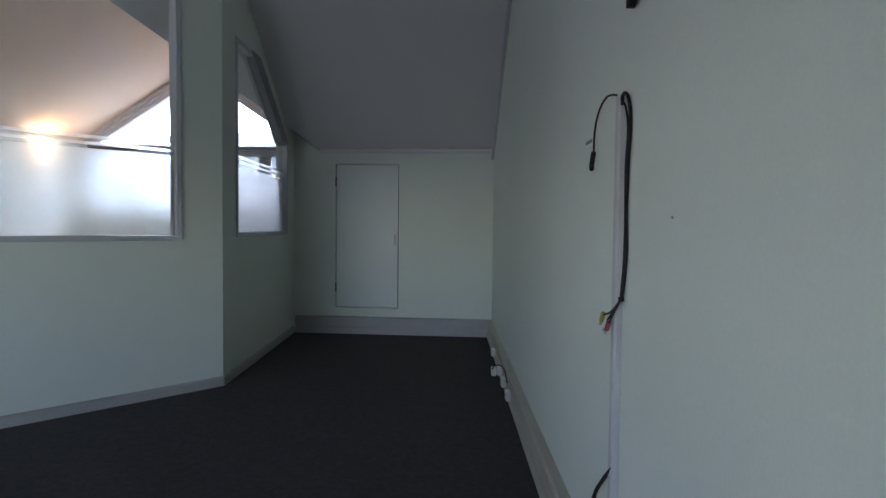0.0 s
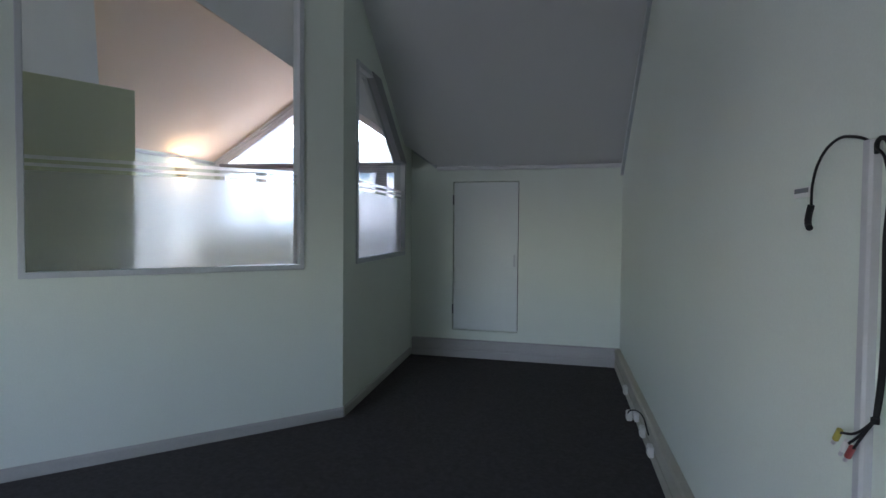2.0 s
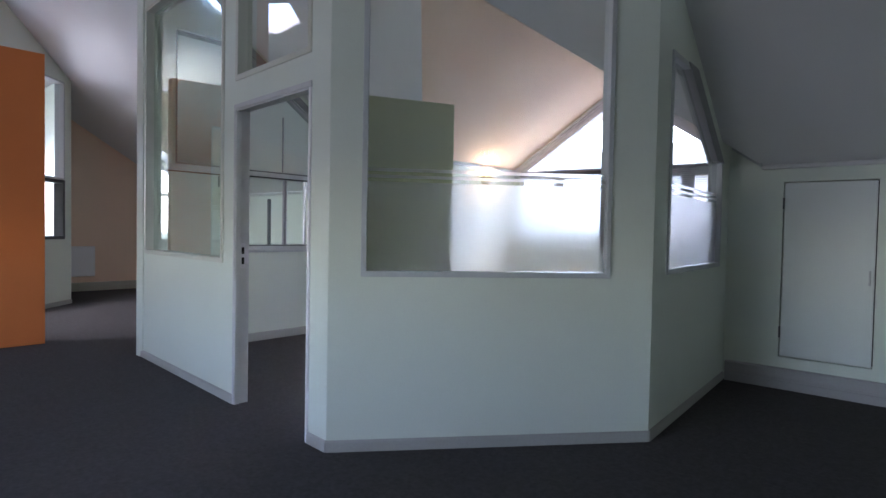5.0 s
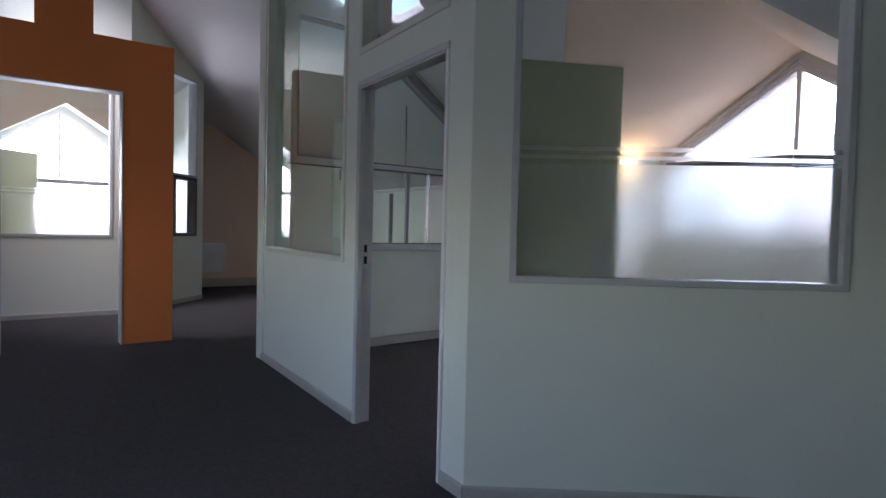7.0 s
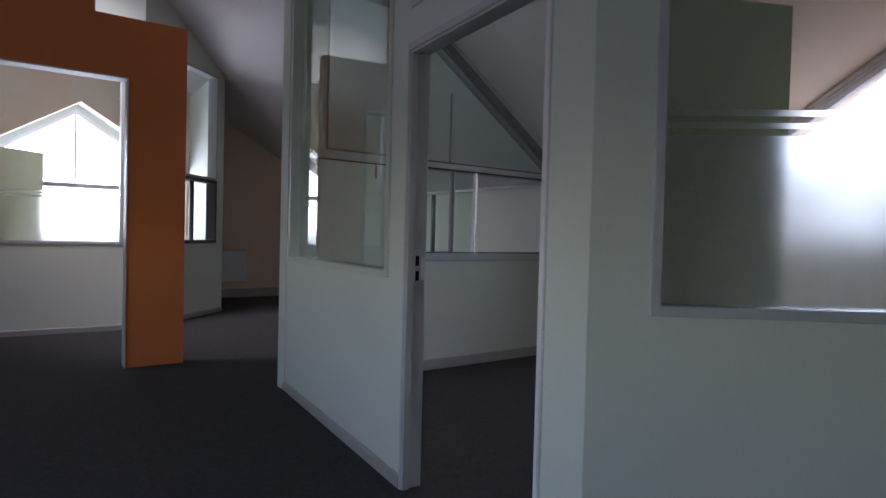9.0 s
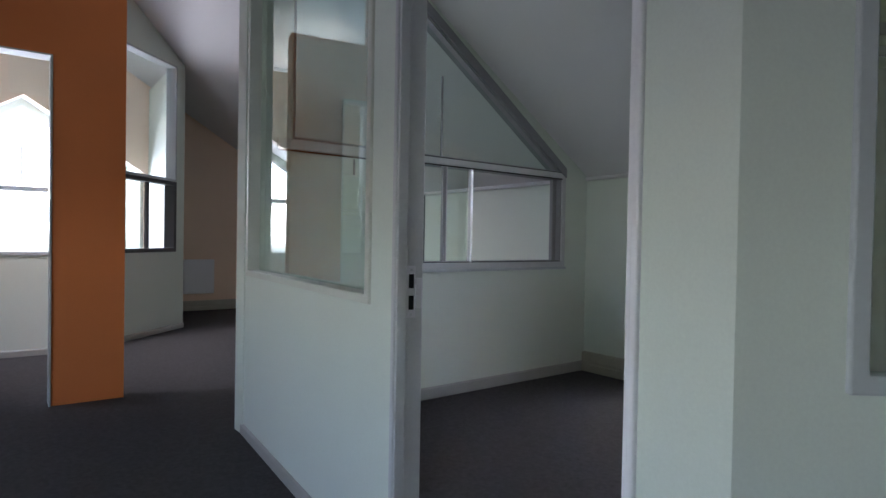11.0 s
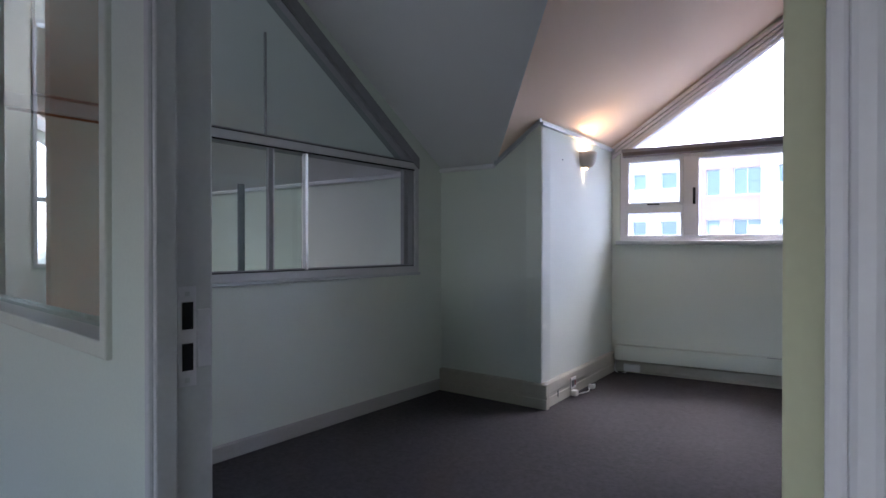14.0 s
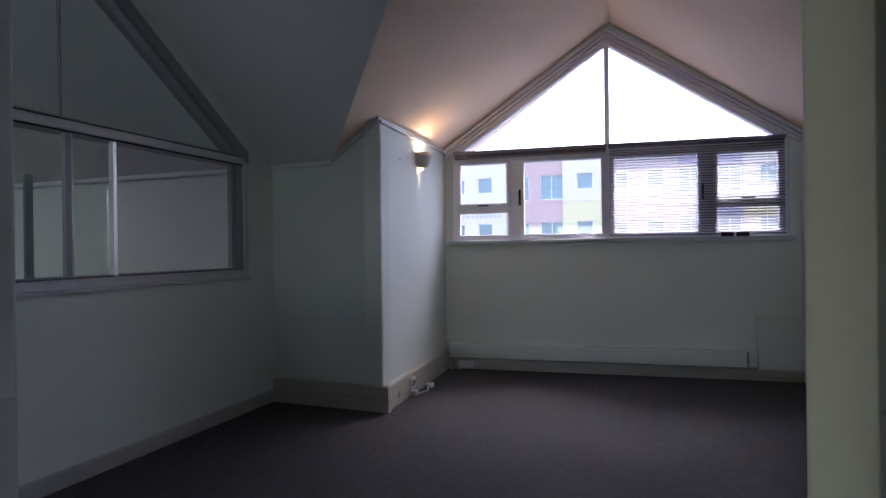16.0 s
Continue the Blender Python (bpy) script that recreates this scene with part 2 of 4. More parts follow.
for side in (-1, 1):
    ex = -6.25 if side < 0 else -2.37
    far = 8.75
    poly = [(-4.122, 4.23), (ex, EAVE), (ex - 0.084 * (far - EAVE), far), (dormer_axis(far), far)]
    dc = prism("ceiling_dormer", [poly], lambda u, v, d: Vector((u, v, dormer_roof(u, v) + d)), 0.1, PEACH)
    tagged(dc, "peach-painted sloping dormer ceiling", "ceiling", kind="structure")

# corridor wall with the cables
rp = [(0, 0), (R.length, 0), (R.length, roof(-2.78) + 0.02), (R.s(0, RIDGE), TOP + 0.02), (0, KNEE + 0.02)]
tagged(R.slab("wall_east", [rp], 0.0, 0.15, PAINT), "pale green-white painted plaster wall", "wall", kind="structure")

# knee walls along the eave, with the cupboard opening
CUPX = (-2.21, -1.59, 0.263, 1.66)
K = Line((-0.3, EAVE), (END, EAVE))
ks = lambda x: -0.3 - x
kn1 = K.slab("wall_knee_corridor", [[(0, 0), (ks(-2.80), 0), (ks(-2.80), 2.1), (ks(-2.37), KNEE + 0.02), (0, KNEE + 0.02)],
             [(ks(CUPX[0]), CUPX[2]), (ks(CUPX[1]), CUPX[2]), (ks(CUPX[1]), CUPX[3]), (ks(CUPX[0]), CUPX[3])][::-1]], 0.0, -0.12, PAINT)
tagged(kn1, "pale green-white low wall under the slope", "wall", kind="structure")
kn2 = K.slab("wall_knee_office", [[(ks(-5.855), 0), (ks(END), 0), (ks(END), KNEE + 0.02), (ks(-6.25), KNEE + 0.02), (ks(-5.855), 2.08)]], 0.0, -0.12, PAINT)
tagged(kn2, "pale green-white low wall under the slope", "wall", kind="structure")

# office partitions
dw = 0.085
G2 = [(0.268, 0.988), (1.672, 0.988), (1.672, 1.80), (0.80, 2.34), (0.268, 2.34)]
s_top = [(0, 0), (S.length, 0), (S.length, 2.02), (S.s(-2.57, 5.96), roof(5.96) + 0.02), (0, roof(4.483) + 0.02)]
tagged(S.slab("wall_office_side", [s_top, G2], 0.0, dw, PAINT), "pale green-white partition with a glazed opening", "wall", kind="structure")
G1 = [(0.184, 0.977), (1.578, 0.977), (1.578, 3.0), (0.184, 3.0)]
tagged(F.slab("wall_office_corner", [profile(F), G1], 0.0, dw, PAINT), "pale green-white angled partition with a large glazed opening", "wall", kind="structure")
sx = lambda x: (x - D.p.x) / D.u.x
G3 = [(sx(-6.603), 0.978), (sx(-4.943), 0.978), (sx(-4.943), 3.14), (sx(-6.603), 3.14)]
DOOR = [(sx(-4.757), 0.0), (sx(-3.778), 0.0), (sx(-3.778), 2.04), (sx(-4.757), 2.04)]
G4 = [(sx(-4.735), 2.208), (sx(-3.795), 2.208), (sx(-3.795), 3.14), (sx(-4.735), 3.14)]
dprof = [(0, 0), DOOR[0], DOOR[3], DOOR[2], DOOR[1], (D.length, 0), (D.length, roof(3.047) + 0.02), (0, roof(3.27) + 0.02)]
tagged(D.slab("wall_office_door", [dprof, G3, G4], 0.0, dw, PAINT), "pale green-white partition with glazing beside the door", "wall", kind="structure")
ly = lambda y: L.s(-6.66 - 0.0373 * (y - 3.25), y)
I1 = [(ly(4.25), 0.988), (ly(6.12), 0.988), (ly(6.12), 1.795), (ly(4.25), 1.795)]
I2 = [(ly(3.55), 1.81), (ly(6.05), 1.81), (ly(4.22), 3.06), (ly(3.55), 3.06)]
tagged(L.slab("wall_office_west", [profile(L), [(ly(4.25), 0.988), (ly(6.12), 0.988), (ly(6.12), 1.81), (ly(4.22), 3.08), (ly(3.55), 3.08), (ly(3.55), 1.81), (ly(4.25), 1.81)]], 0.0, 0.13, PAINT),
       "pale painted partition with internal glazing", "wall", kind="structure")

# dormer
tagged(C.slab("wall_dormer_cheek", [[(0, 0), (C.length, 0), (C.length, 2.12), (0, 2.08)]], 0.0, 0.12, PAINT), "pale dormer side wall lit by the window", "wall", kind="structure")
tagged(C2.slab("wall_dormer_cheek_east", [[(0, 0), (C2.length, 0), (C2.length, 2.12), (0, 2.10)]], 0.0, -0.12, PAINT), "pale dormer side wall", "wall", kind="structure")
APEX = 1.462
WO = [(0.075, 1.222), (2.87, 1.222), (2.87, 2.03), (APEX, 2.965), (0.075, 2.03)]
wp = [(-0.25, 0), (3.3, 0), (3.3, 1.95), (APEX, 3.2), (-0.25, 1.98)]
tagged(W.slab("wall_dormer_window", [wp, WO], 0.0, 0.16, PAINT), "pale plastered wall below a gable window", "wall", kind="structure")

# south side, behind the walk
SO = Line((END, SOUTH_EAVE), (0.6, SOUTH_EAVE))
so = lambda x: x - END
# the wide opening is assumed, out of view, to house the added south light
tagged(SO.slab("wall_south", [[(0, 0), (so(0.3), 0), (so(0.3), KNEE + 0.02), (0, KNEE + 0.02)], [(so(-5.4), 1.0), (so(-2.4), 1.0), (so(-2.4), 1.7), (so(-5.4), 1.7)]], 0.0, -0.15, PAINT),
       "pale plain wall with an assumed wide opening, out of view", "wall", kind="structure")

# far office
tagged(A2.slab("wall_far_office", [[(0, 0), (0.12, 0), (0.12, 2.03), (0.96, 2.03), (0.96, 0), (2.45, 0), (2.45, roof(2.75) + 0.02), (A2.s(-10.04, RIDGE), TOP + 0.02), (0, roof(0.3) + 0.02)],
       [(1.05, 0.98), (2.25, 0.98), (2.25, 3.2), (1.05, 3.2)]], 0.0, 0.12, PAINT), "pale partition with a large glazed opening", "wall", kind="structure")
GB = [(B2.s(-10.39, 3.094), 0.99), (B2.s(-11.12, 3.812), 0.99), (B2.s(-11.12, 3.812), 3.30), (B2.s(-10.39, 3.094), 3.30)]
tagged(B2.slab("wall_far_office_corner", [profile(B2), GB], 0.0, 0.12, PAINT), "pale grey angled partition with tall glazing", "wall", kind="structure")
B3 = Line((-11.25, 3.94), (END, 3.94))
tagged(B3.slab("wall_far_office_side", [profile(B3)], 0.0, 0.12, PAINT), "pale partition", "wall", kind="structure")
A3 = Line((-11.1, -0.8), (-10.04, 0.30))
tagged(A3.slab("wall_far_office_return", [profile(A3)], 0.0, 0.12, PAINT), "pale partition", "wall", kind="structure")
E = Line((END, SOUTH_EAVE), (END, EAVE))
ey = lambda y: y - SOUTH_EAVE
GX = 2.28
tagged(E.slab("wall_end", [[(0, 0), (ey(EAVE), 0), (ey(EAVE), KNEE + 0.02), (ey(RIDGE), TOP + 0.02), (0, KNEE + 0.02)],
       [(ey(GX - 1.5), 0.02), (ey(GX + 1.5), 0.02), (ey(GX + 1.5), 2.11), (ey(GX), 3.07), (ey(GX - 1.5), 2.11)]], 0.0, 0.14, PEACH), "peach-painted end wall under the slopes", "wall", kind="structure")

# far dormer beyond the end wall
X2 = -14.45
F2 = Line((X2, GX - 1.5), (X2, GX + 1.5))
tagged(F2.slab("wall_far_dormer", [[(-0.2, 0), (3.2, 0), (3.2, 2.3), (1.5, 3.45), (-0.2, 2.3)], [(0.06, 1.1), (2.94, 1.1), (2.94, 2.2), (1.5, 3.18), (0.06, 2.2)]], 0, 0.15, PAINT),
       "pale wall below a far gable window", "wall", kind="structure")
for sg in (-1, 1):
    prism_ = prism("ceiling_far_dormer", [[(END - 0.14, GX), (END - 0.14, GX + sg * 1.7), (X2 - 0.1, GX + sg * 1.7), (X2 - 0.1, GX)]],
                   lambda u, v, d: Vector((u, v, 3.28 - 0.65 * abs(v - GX) + d)), 0.1, CEIL)
    tagged(prism_, "light sloping dormer ceiling", "ceiling", kind="structure")
    ck = box("wall_far_dormer_cheek", (X2 - 0.1, GX + sg * 1.5 - 0.05, 0), (END - 0.14, GX + sg * 1.5 + 0.05, 2.33), PAINT)
    tagged(ck, "pale dormer side wall", "wall", kind="structure")

# glazing
def film_loops(poly, top):
    """A frosted sheet to the height top, with two narrow bands above it."""
    s0, s1, z0 = poly[0][0] + 0.02, poly[1][0] - 0.02, poly[0][1] + 0.02
    bands = ((z0, top), (top + 0.020, top + 0.037), (top + 0.055, top + 0.074))
    return [[(s0, a), (s1, a), (s1, b), (s0, b)] for a, b in bands]


window("window_1", F, G1, 0.019, -0.012, dw + 0.012, FRAME, "large fixed pane in a grey frame with a frosted lower band", film_loops(G1, 1.483), dpane=0.03, lip=0.012)
window("window_2", S, G2, 0.022, -0.012, dw + 0.012, FRAME, "fixed pane with a slanting top and frosted lower band", film_loops(G2, 1.483), dpane=0.03, lip=0.012)
window("window_3", D, G3, 0.022, -0.012, dw + 0.012, BEAD, "tall clear fixed pane beside the door", dpane=0.06, lip=0.012, glazing=GREEN_GLASS)
window("window_4", D, G4, 0.025, -0.010, dw + 0.012, BEAD, "clear fanlight above the doorway", dpane=0.06, lip=0.012)
window("window_6", L, I2, 0.012, -0.015, 0.10, MID, "clear triangular pane under the slope", dpane=0.04, glazing=GREEN_GLASS)
# sliding internal window
iw = [L.slab("frame", [inset(I1, -0.012), inset(I1, 0.035)], -0.018, 0.12, JAMB, 0.004), L.slab("track", [inset(I1, 0.035), inset(I1, 0.047)], -0.006, 0.10, MID, 0.001)]
m1, m2 = ly(4.768), ly(5.030)
# thin black bars draw the shade in the gaps along the rails
iw += [L.bar("stile", m1 - 0.018, m1 + 0.014, 1.025, 1.765, 0.0, 0.03, MID, 0.003), L.bar("stile_edge", m1 + 0.0145, m1 + 0.022, 1.025, 1.765, 0.0, 0.03, ALU, 0.002), L.bar("stile", m2 - 0.012, m2 + 0.012, 1.025, 1.765, -0.008, 0.02, ALU, 0.003),
       L.bar("stile", ly(6.0), ly(6.05), 1.025, 1.765, 0.02, 0.055, MID, 0.003), L.bar("shadow_line", I1[0][0] + 0.04, I1[1][0] - 0.04, 1.748, 1.757, -0.02, -0.0175, BLACK), L.bar("shadow_line", I1[0][0] - 0.01, I1[1][0] + 0.01, 1.8072, 1.8125, -0.017, 0.0, BLACK),
       # the dark upright strip stands just behind the left pane
       L.bar("shadow_line", I1[0][0], I1[1][0], 1.0235, 1.028, -0.0065, -0.005, BLACK), L.bar("dark_strip", ly(4.585), ly(4.625), 1.03, 1.53, 0.055, 0.07, DARK, 0.002),
       L.bar("sill", I1[0][0] - 0.02, I1[1][0] + 0.02, 0.955, 0.976, -0.03, 0.02, FRAME, 0.004)]
for a, b, d in ((I1[0][0] + 0.04, m1, 0.012), (m1, m2, 0.045)):
    p = L.bar("pane", a, b, 0.985, 1.77, d - 0.003, d + 0.003, GREEN_GLASS)
    p.visible_shadow = False
    iw.append(p)
tagged(keep(empty("window_5", L.at(ly(4.8), 0.95)), *iw), "aluminium sliding window between two rooms, slid half open", "window", kind="structure")
seam = L.bar("trim", ly(4.755) - 0.004, ly(4.755) + 0.004, 1.83, roof(4.755) - 0.42, 0.03, 0.05, DARK)
tagged(seam, "thin dark joint between two panes", "trim", kind="structure")

# the thin black bar under this rail draws its shade
rail_parts = [L.bar("rail", ly(3.45), ly(4.235), 1.745, 1.807, -0.018, 0.0, JAMB, 0.003), L.bar("shadow_line", ly(3.46), ly(4.23), 1.733, 1.744, -0.006, -0.001, BLACK), L.bar("catch", ly(3.98), ly(3.995), 1.62, 1.725, -0.008, -0.001, DARK, 0.002)]
tagged(keep(empty("trim_rail", L.at(ly(3.45), 1.75)), *rail_parts), "grey rail carrying on along the partition", "trim", kind="structure")
# far office glazing
A2P = [(1.05, 0.98), (2.25, 0.98), (2.25, 3.2), (1.05, 3.2)]
window("window_7", A2, A2P, 0.035, -0.012, 0.13, FRAME, "large clear pane in a grey frame with frosted lower band", film_loops(A2P, 1.48), dpane=0.03)
GBU = [(GB[0][0], 1.87), (GB[1][0], 1.87), (GB[1][0], 3.30), (GB[0][0], 3.30)]
GBL = [(GB[0][0], 0.99), (GB[1][0], 0.99), (GB[1][0], 1.86), (GB[0][0], 1.86)]
window("window_8", B2, GBU, 0.025, -0.01, 0.13, FRAME, "tall clear upper pane in a grey frame", dpane=0.06)
w9 = window("window_9", B2, GBL, 0.045, -0.015, 0.13, BLACKF, "dark-framed sliding window between two rooms", dpane=0.06)
keep(w9, B2.bar("stile", (GBL[0][0] + GBL[1][0]) / 2 - 0.02, (GBL[0][0] + GBL[1][0]) / 2 + 0.02, 1.03, 1.82, 0.02, 0.06, BLACKF, 0.003))
FW = [(0.06, 1.1), (2.94, 1.1), (2.94, 2.2), (1.5, 3.18), (0.06, 2.2)]
w10 = window("window_10", F2, FW, 0.06, 0.0, 0.1, WHITE, "white gable window in the far dormer")
# transom colour lifted to mid grey to carry the glare of the window
keep(w10, F2.bar("transom", 0.1, 2.9, 1.84, 1.92, 0.0, 0.1, MID, 0.004), F2.bar("mullion", 1.48, 1.52, 1.93, 3.1, 0.0, 0.09, WHITE, 0.004),
     F2.bar("mullion", 0.75, 0.80, 1.16, 1.83, 0.0, 0.09, WHITE, 0.004), F2.bar("mullion", 2.2, 2.25, 1.16, 1.83, 0.0, 0.09, WHITE, 0.004))

# the gable window of the office
wf = [W.slab("frame", [WO, inset(inset(WO, 0.028), 0.02)], 0.01, 0.10, WHITE, 0.005)]
mid = APEX
wf += [W.bar("transom", 0.11, 2.84, 1.945, 2.04, 0.012, 0.10, WHITE, 0.005),
       W.bar("mullion", mid - 0.022, mid + 0.022, 2.04, 2.90, 0.02, 0.09, WHITE, 0.004),
       W.bar("mullion", mid - 0.03, mid + 0.03, 1.245, 1.945, 0.015, 0.10, WHITE, 0.004)]
for sg in (-1, 1):
    post = mid + sg * 0.80
    wf.append(W.bar("mullion", post - 0.05, post + 0.05, 1.245, 1.945, 0.015, 0.10, WHITE, 0.005))
    e0, e1 = (0.125, post - 0.05) if sg < 0 else (post + 0.05, 2.82)
    up = [(e0, 1.525), (e1, 1.525), (e1, 1.945), (e0, 1.945)]
    lo = [(e0, 1.245), (e1, 1.245), (e1, 1.485), (e0, 1.485)]
    wf.append(W.bar("rail", e0, e1, 1.485, 1.525, 0.01, 0.09, WHITE, 0.003))
    wf += [W.slab("sash", [up, inset(up, 0.03)], -0.005, 0.06, WHITE, 0.004), W.slab("sash", [lo, inset(lo, 0.022)], 0.005, 0.06, WHITE, 0.004)]
    wf += [W.bar("stay", (e0 + e1) / 2 - 0.05, (e0 + e1) / 2 + 0.05, 1.533, 1.545, -0.025, -0.004, BLACK, 0.002)]
    fx = (post + 0.05, mid - 0.03) if sg < 0 else (mid + 0.03, post - 0.05)
    fs = [(fx[0], 1.245), (fx[1], 1.245), (fx[1], 1.943), (fx[0], 1.943)]
    wf.append(W.slab("sash", [fs, inset(fs, 0.025)], 0.0, 0.07, WHITE, 0.004))
    hx = post + (0.03 if sg < 0 else -0.05)
    wf.append(W.bar("handle", hx, hx + 0.018, 1.53, 1.67, -0.03, 0.0, BLACK, 0.004))
for loop in ([(0.09, 1.235), (2.85, 1.235), (2.85, 1.97), (0.09, 1.97)], [(0.2, 2.0), (2.76, 2.0), (mid, 2.92)]):
    p = W.slab("pane", [loop], 0.045, 0.051, GLASS)
    p.visible_shadow = False
    wf.append(p)
tagged(keep(empty("window_11", W.at(mid, 1.19, 0.05)), *wf), "white-framed gable window with opening casements", "window", kind="structure")
tagged(W.bar("trim_sill", 0.05, 2.90, 1.187, 1.221, -0.06, 0.05, FRAME, 0.006), "grey painted window sill", "trim", kind="structure")
# moulded trim up both sides of the gable
for k, (off, wd, dep) in enumerate(((0.0, 0.028, -0.036), (0.036, 0.024, -0.026), (0.066, 0.026, -0.016))):
    for sg in (-1, 1):
        base = 0.0 if sg < 0 else 2.97
        zt, zb = 3.035 - off * 1.15, 2.078 - 0.02 - off * 1.15
        pts = [(base, zb), (base, zb - wd * 1.2), (mid, zt - wd * 1.2), (mid, zt)]
        t = W.slab("trim_gable", [pts], dep, -0.001, LILAC, 0.004)
        tagged(t, "stepped grey trim along the dormer slope", "trim", kind="structure")

# doorway: frame, strike plate, open leaf
j0, j1 = DOOR[0][0], DOOR[1][0]
k0, k1 = sx(-4.736), sx(-3.796)
ks0, ks1 = k0 + 0.012, k1 - 0.012
# right post and stop take a lighter colour than the left
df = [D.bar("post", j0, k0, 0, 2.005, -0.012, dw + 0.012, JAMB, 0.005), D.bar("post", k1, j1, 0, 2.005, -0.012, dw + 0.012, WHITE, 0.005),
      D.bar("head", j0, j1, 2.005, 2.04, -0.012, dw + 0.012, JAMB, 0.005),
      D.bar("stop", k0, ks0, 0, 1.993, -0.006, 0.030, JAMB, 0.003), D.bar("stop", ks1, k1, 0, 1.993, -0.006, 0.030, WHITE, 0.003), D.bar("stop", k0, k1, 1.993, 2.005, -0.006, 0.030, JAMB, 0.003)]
tagged(keep(empty("door_frame", D.at(j0, 0)), *df), "door frame with grey left post and head, lighter right post", "door frame", kind="structure")
sp = [D.bar("plate", k0, k0 + 0.0025, 0.940, 1.110, 0.034, 0.066, PLATE, 0.003)]
for z in (1.060, 0.990):
    sp.append(D.bar("slot", k0 + 0.0026, k0 + 0.0034, z - 0.023, z + 0.023, 0.041, 0.060, BLACK))
for z in (1.097, 0.951):
    sp.append(D.bar("screw", k0 + 0.0026, k0 + 0.0036, z - 0.004, z + 0.004, 0.046, 0.054, ALU))
sp.append(D.bar("lip", k0, k0 + 0.006, 0.970, 1.070, 0.066, 0.090, PLATE, 0.002))
tagged(keep(empty("strike_plate", D.at(k0, 1.025, 0.06)), *sp), "steel strike plate with two slots in the door frame", "strike plate")


def door_leaf(hinge, tip, label, flip=1):
    ln = Line(hinge, tip)
    t = 0.04
    body = ln.bar("leaf", 0, ln.length, 0.012, 2.005, -t / 2, t / 2, DOORP, 0.003)
    parts = [body]
    for sgn in (-1, 1):
        hs = ln.length - 0.065
        d = sgn * t / 2
        parts.append(ln.bar("handle_plate", hs - 0.02, hs + 0.02, 0.93, 1.11, min(d, d + sgn * 0.008), max(d, d + sgn * 0.008), STEEL, 0.003))
        q = [ln.at(hs, 1.06, d + sgn * 0.006), ln.at(hs, 1.06, d + sgn * 0.045), ln.at(hs - 0.03, 1.06, d + sgn * 0.05), ln.at(hs - 0.12, 1.058, d + sgn * 0.05)]
        parts.append(tube("handle", q, 0.009, STEEL))
    for z in (0.22, 1.0, 1.78):
        parts.append(tube("hinge", [ln.at(0.01, z - 0.05, -t / 2 - 0.004), ln.at(0.01, z + 0.05, -t / 2 - 0.004)], 0.007, STEEL, False))
    return tagged(keep(empty("door", ln.at(0, 0.0)), *parts), label, "door")


door_leaf((-3.827, 3.150), (-3.484, 3.904), "pale green painted door standing open into the office")
door_leaf((-10.19, 1.24), (-10.66, 1.785), "pale painted door standing open in the far office")

# cupboard door in the knee wall
x0, x1, z0, z1 = CUPX
CU = Line((x1, EAVE), (x0, EAVE))
cl = CU.length
cp = [CU.bar("panel", 0.008, cl - 0.008, z0 + 0.008, z1 - 0.008, -0.022, -0.003, CUP, 0.002), CU.bar("back", -0.02, cl + 0.02, z0 - 0.02, z1 + 0.02, -0.16, -0.121, BLACK)]
for z in (z0 + 0.2, z1 - 0.17):
    cp.append(tube("hinge", [CU.at(cl - 0.003, z - 0.045, 0.003), CU.at(cl - 0.003, z + 0.045, 0.003)], 0.007, DARK, False))
cp.append(CU.bar("handle", 0.030, 0.042, 0.875, 0.985, -0.003, 0.014, FRAME, 0.004))
tagged(keep(empty("cupboard_door", CU.at(0, z0)), *cp), "flush pale painted cupboard door closed in the low wall", "cupboard door")

# skirtings
def skirting(line, s0, s1, h, d, material, name="baseboard", label="grey painted skirting board"):
    sg = 1 if d > 0 else -1
    return tagged(prism(name, [[(0, 0.0), (d, 0.0), (d, h - 0.012), (d - sg * 0.008, h), (0, h)]], lambda a, z, w: line.at(s0 + w, z, a), s1 - s0, material, 0.002), label, "skirting", kind="structure")


skirting(D, -0.014, j0 - 0.002, 0.075, -0.014, SKIRT)
skirting(D, j1 + 0.002, D.length + 0.004, 0.075, -0.014, SKIRT)
skirting(F, 0.0, F.length, 0.075, -0.014, SKIRT)
skirting(S, 0.0, S.length - 0.03, 0.075, -0.014, SKIRT)
skirting(L, 0.14, L.length - 0.03, 0.10, -0.014, SKIRT)
skirting(A2, 1.0, 2.45, 0.075, -0.014, SKIRT)
skirting(B2, 0.0, B2.length, 0.075, -0.014, SKIRT)
LO = Line((-6.792, 3.275), (-6.911, 6.42))
skirting(LO, 0.0, LO.length, 0.085, 0.016, SKIRT)


def trunking(line, s0, s1, label, d=0.045, h=0.165, flip=1, paint=TRUNK):
    a = line
    prof = [(0, 0), (d, 0), (d, h * 0.42), (d - 0.006, h * 0.44), (d - 0.006, h * 0.56), (d, h * 0.58), (d, h - 0.008), (d - 0.008, h), (0, h)]
    return tagged(prism("trunking", [[(flip * u, z) for u, z in prof]], lambda u, z, w: a.at(s0 + w, z, u), s1 - s0, paint, 0.002), label, "cable trunking", kind="structure")


trunking(R, 0.045, 8.5, "grey plastic skirting trunking along the wall", flip=-1, h=0.182)
trunking(K, ks(-0.69), ks(-2.60), "grey plastic skirting trunking under the cupboard", h=0.178, paint=GREYTR)
trunking(K, ks(-5.795), ks(-6.765), "cream skirting trunking along the low wall", h=0.188)
trunking(C, 0.0, C.length - 0.02, "cream skirting trunking along the dormer wall", flip=-1, h=0.188)
trunking(W, 0.05, 3.2, "cream skirting trunking below the window", flip=-1, h=0.149)
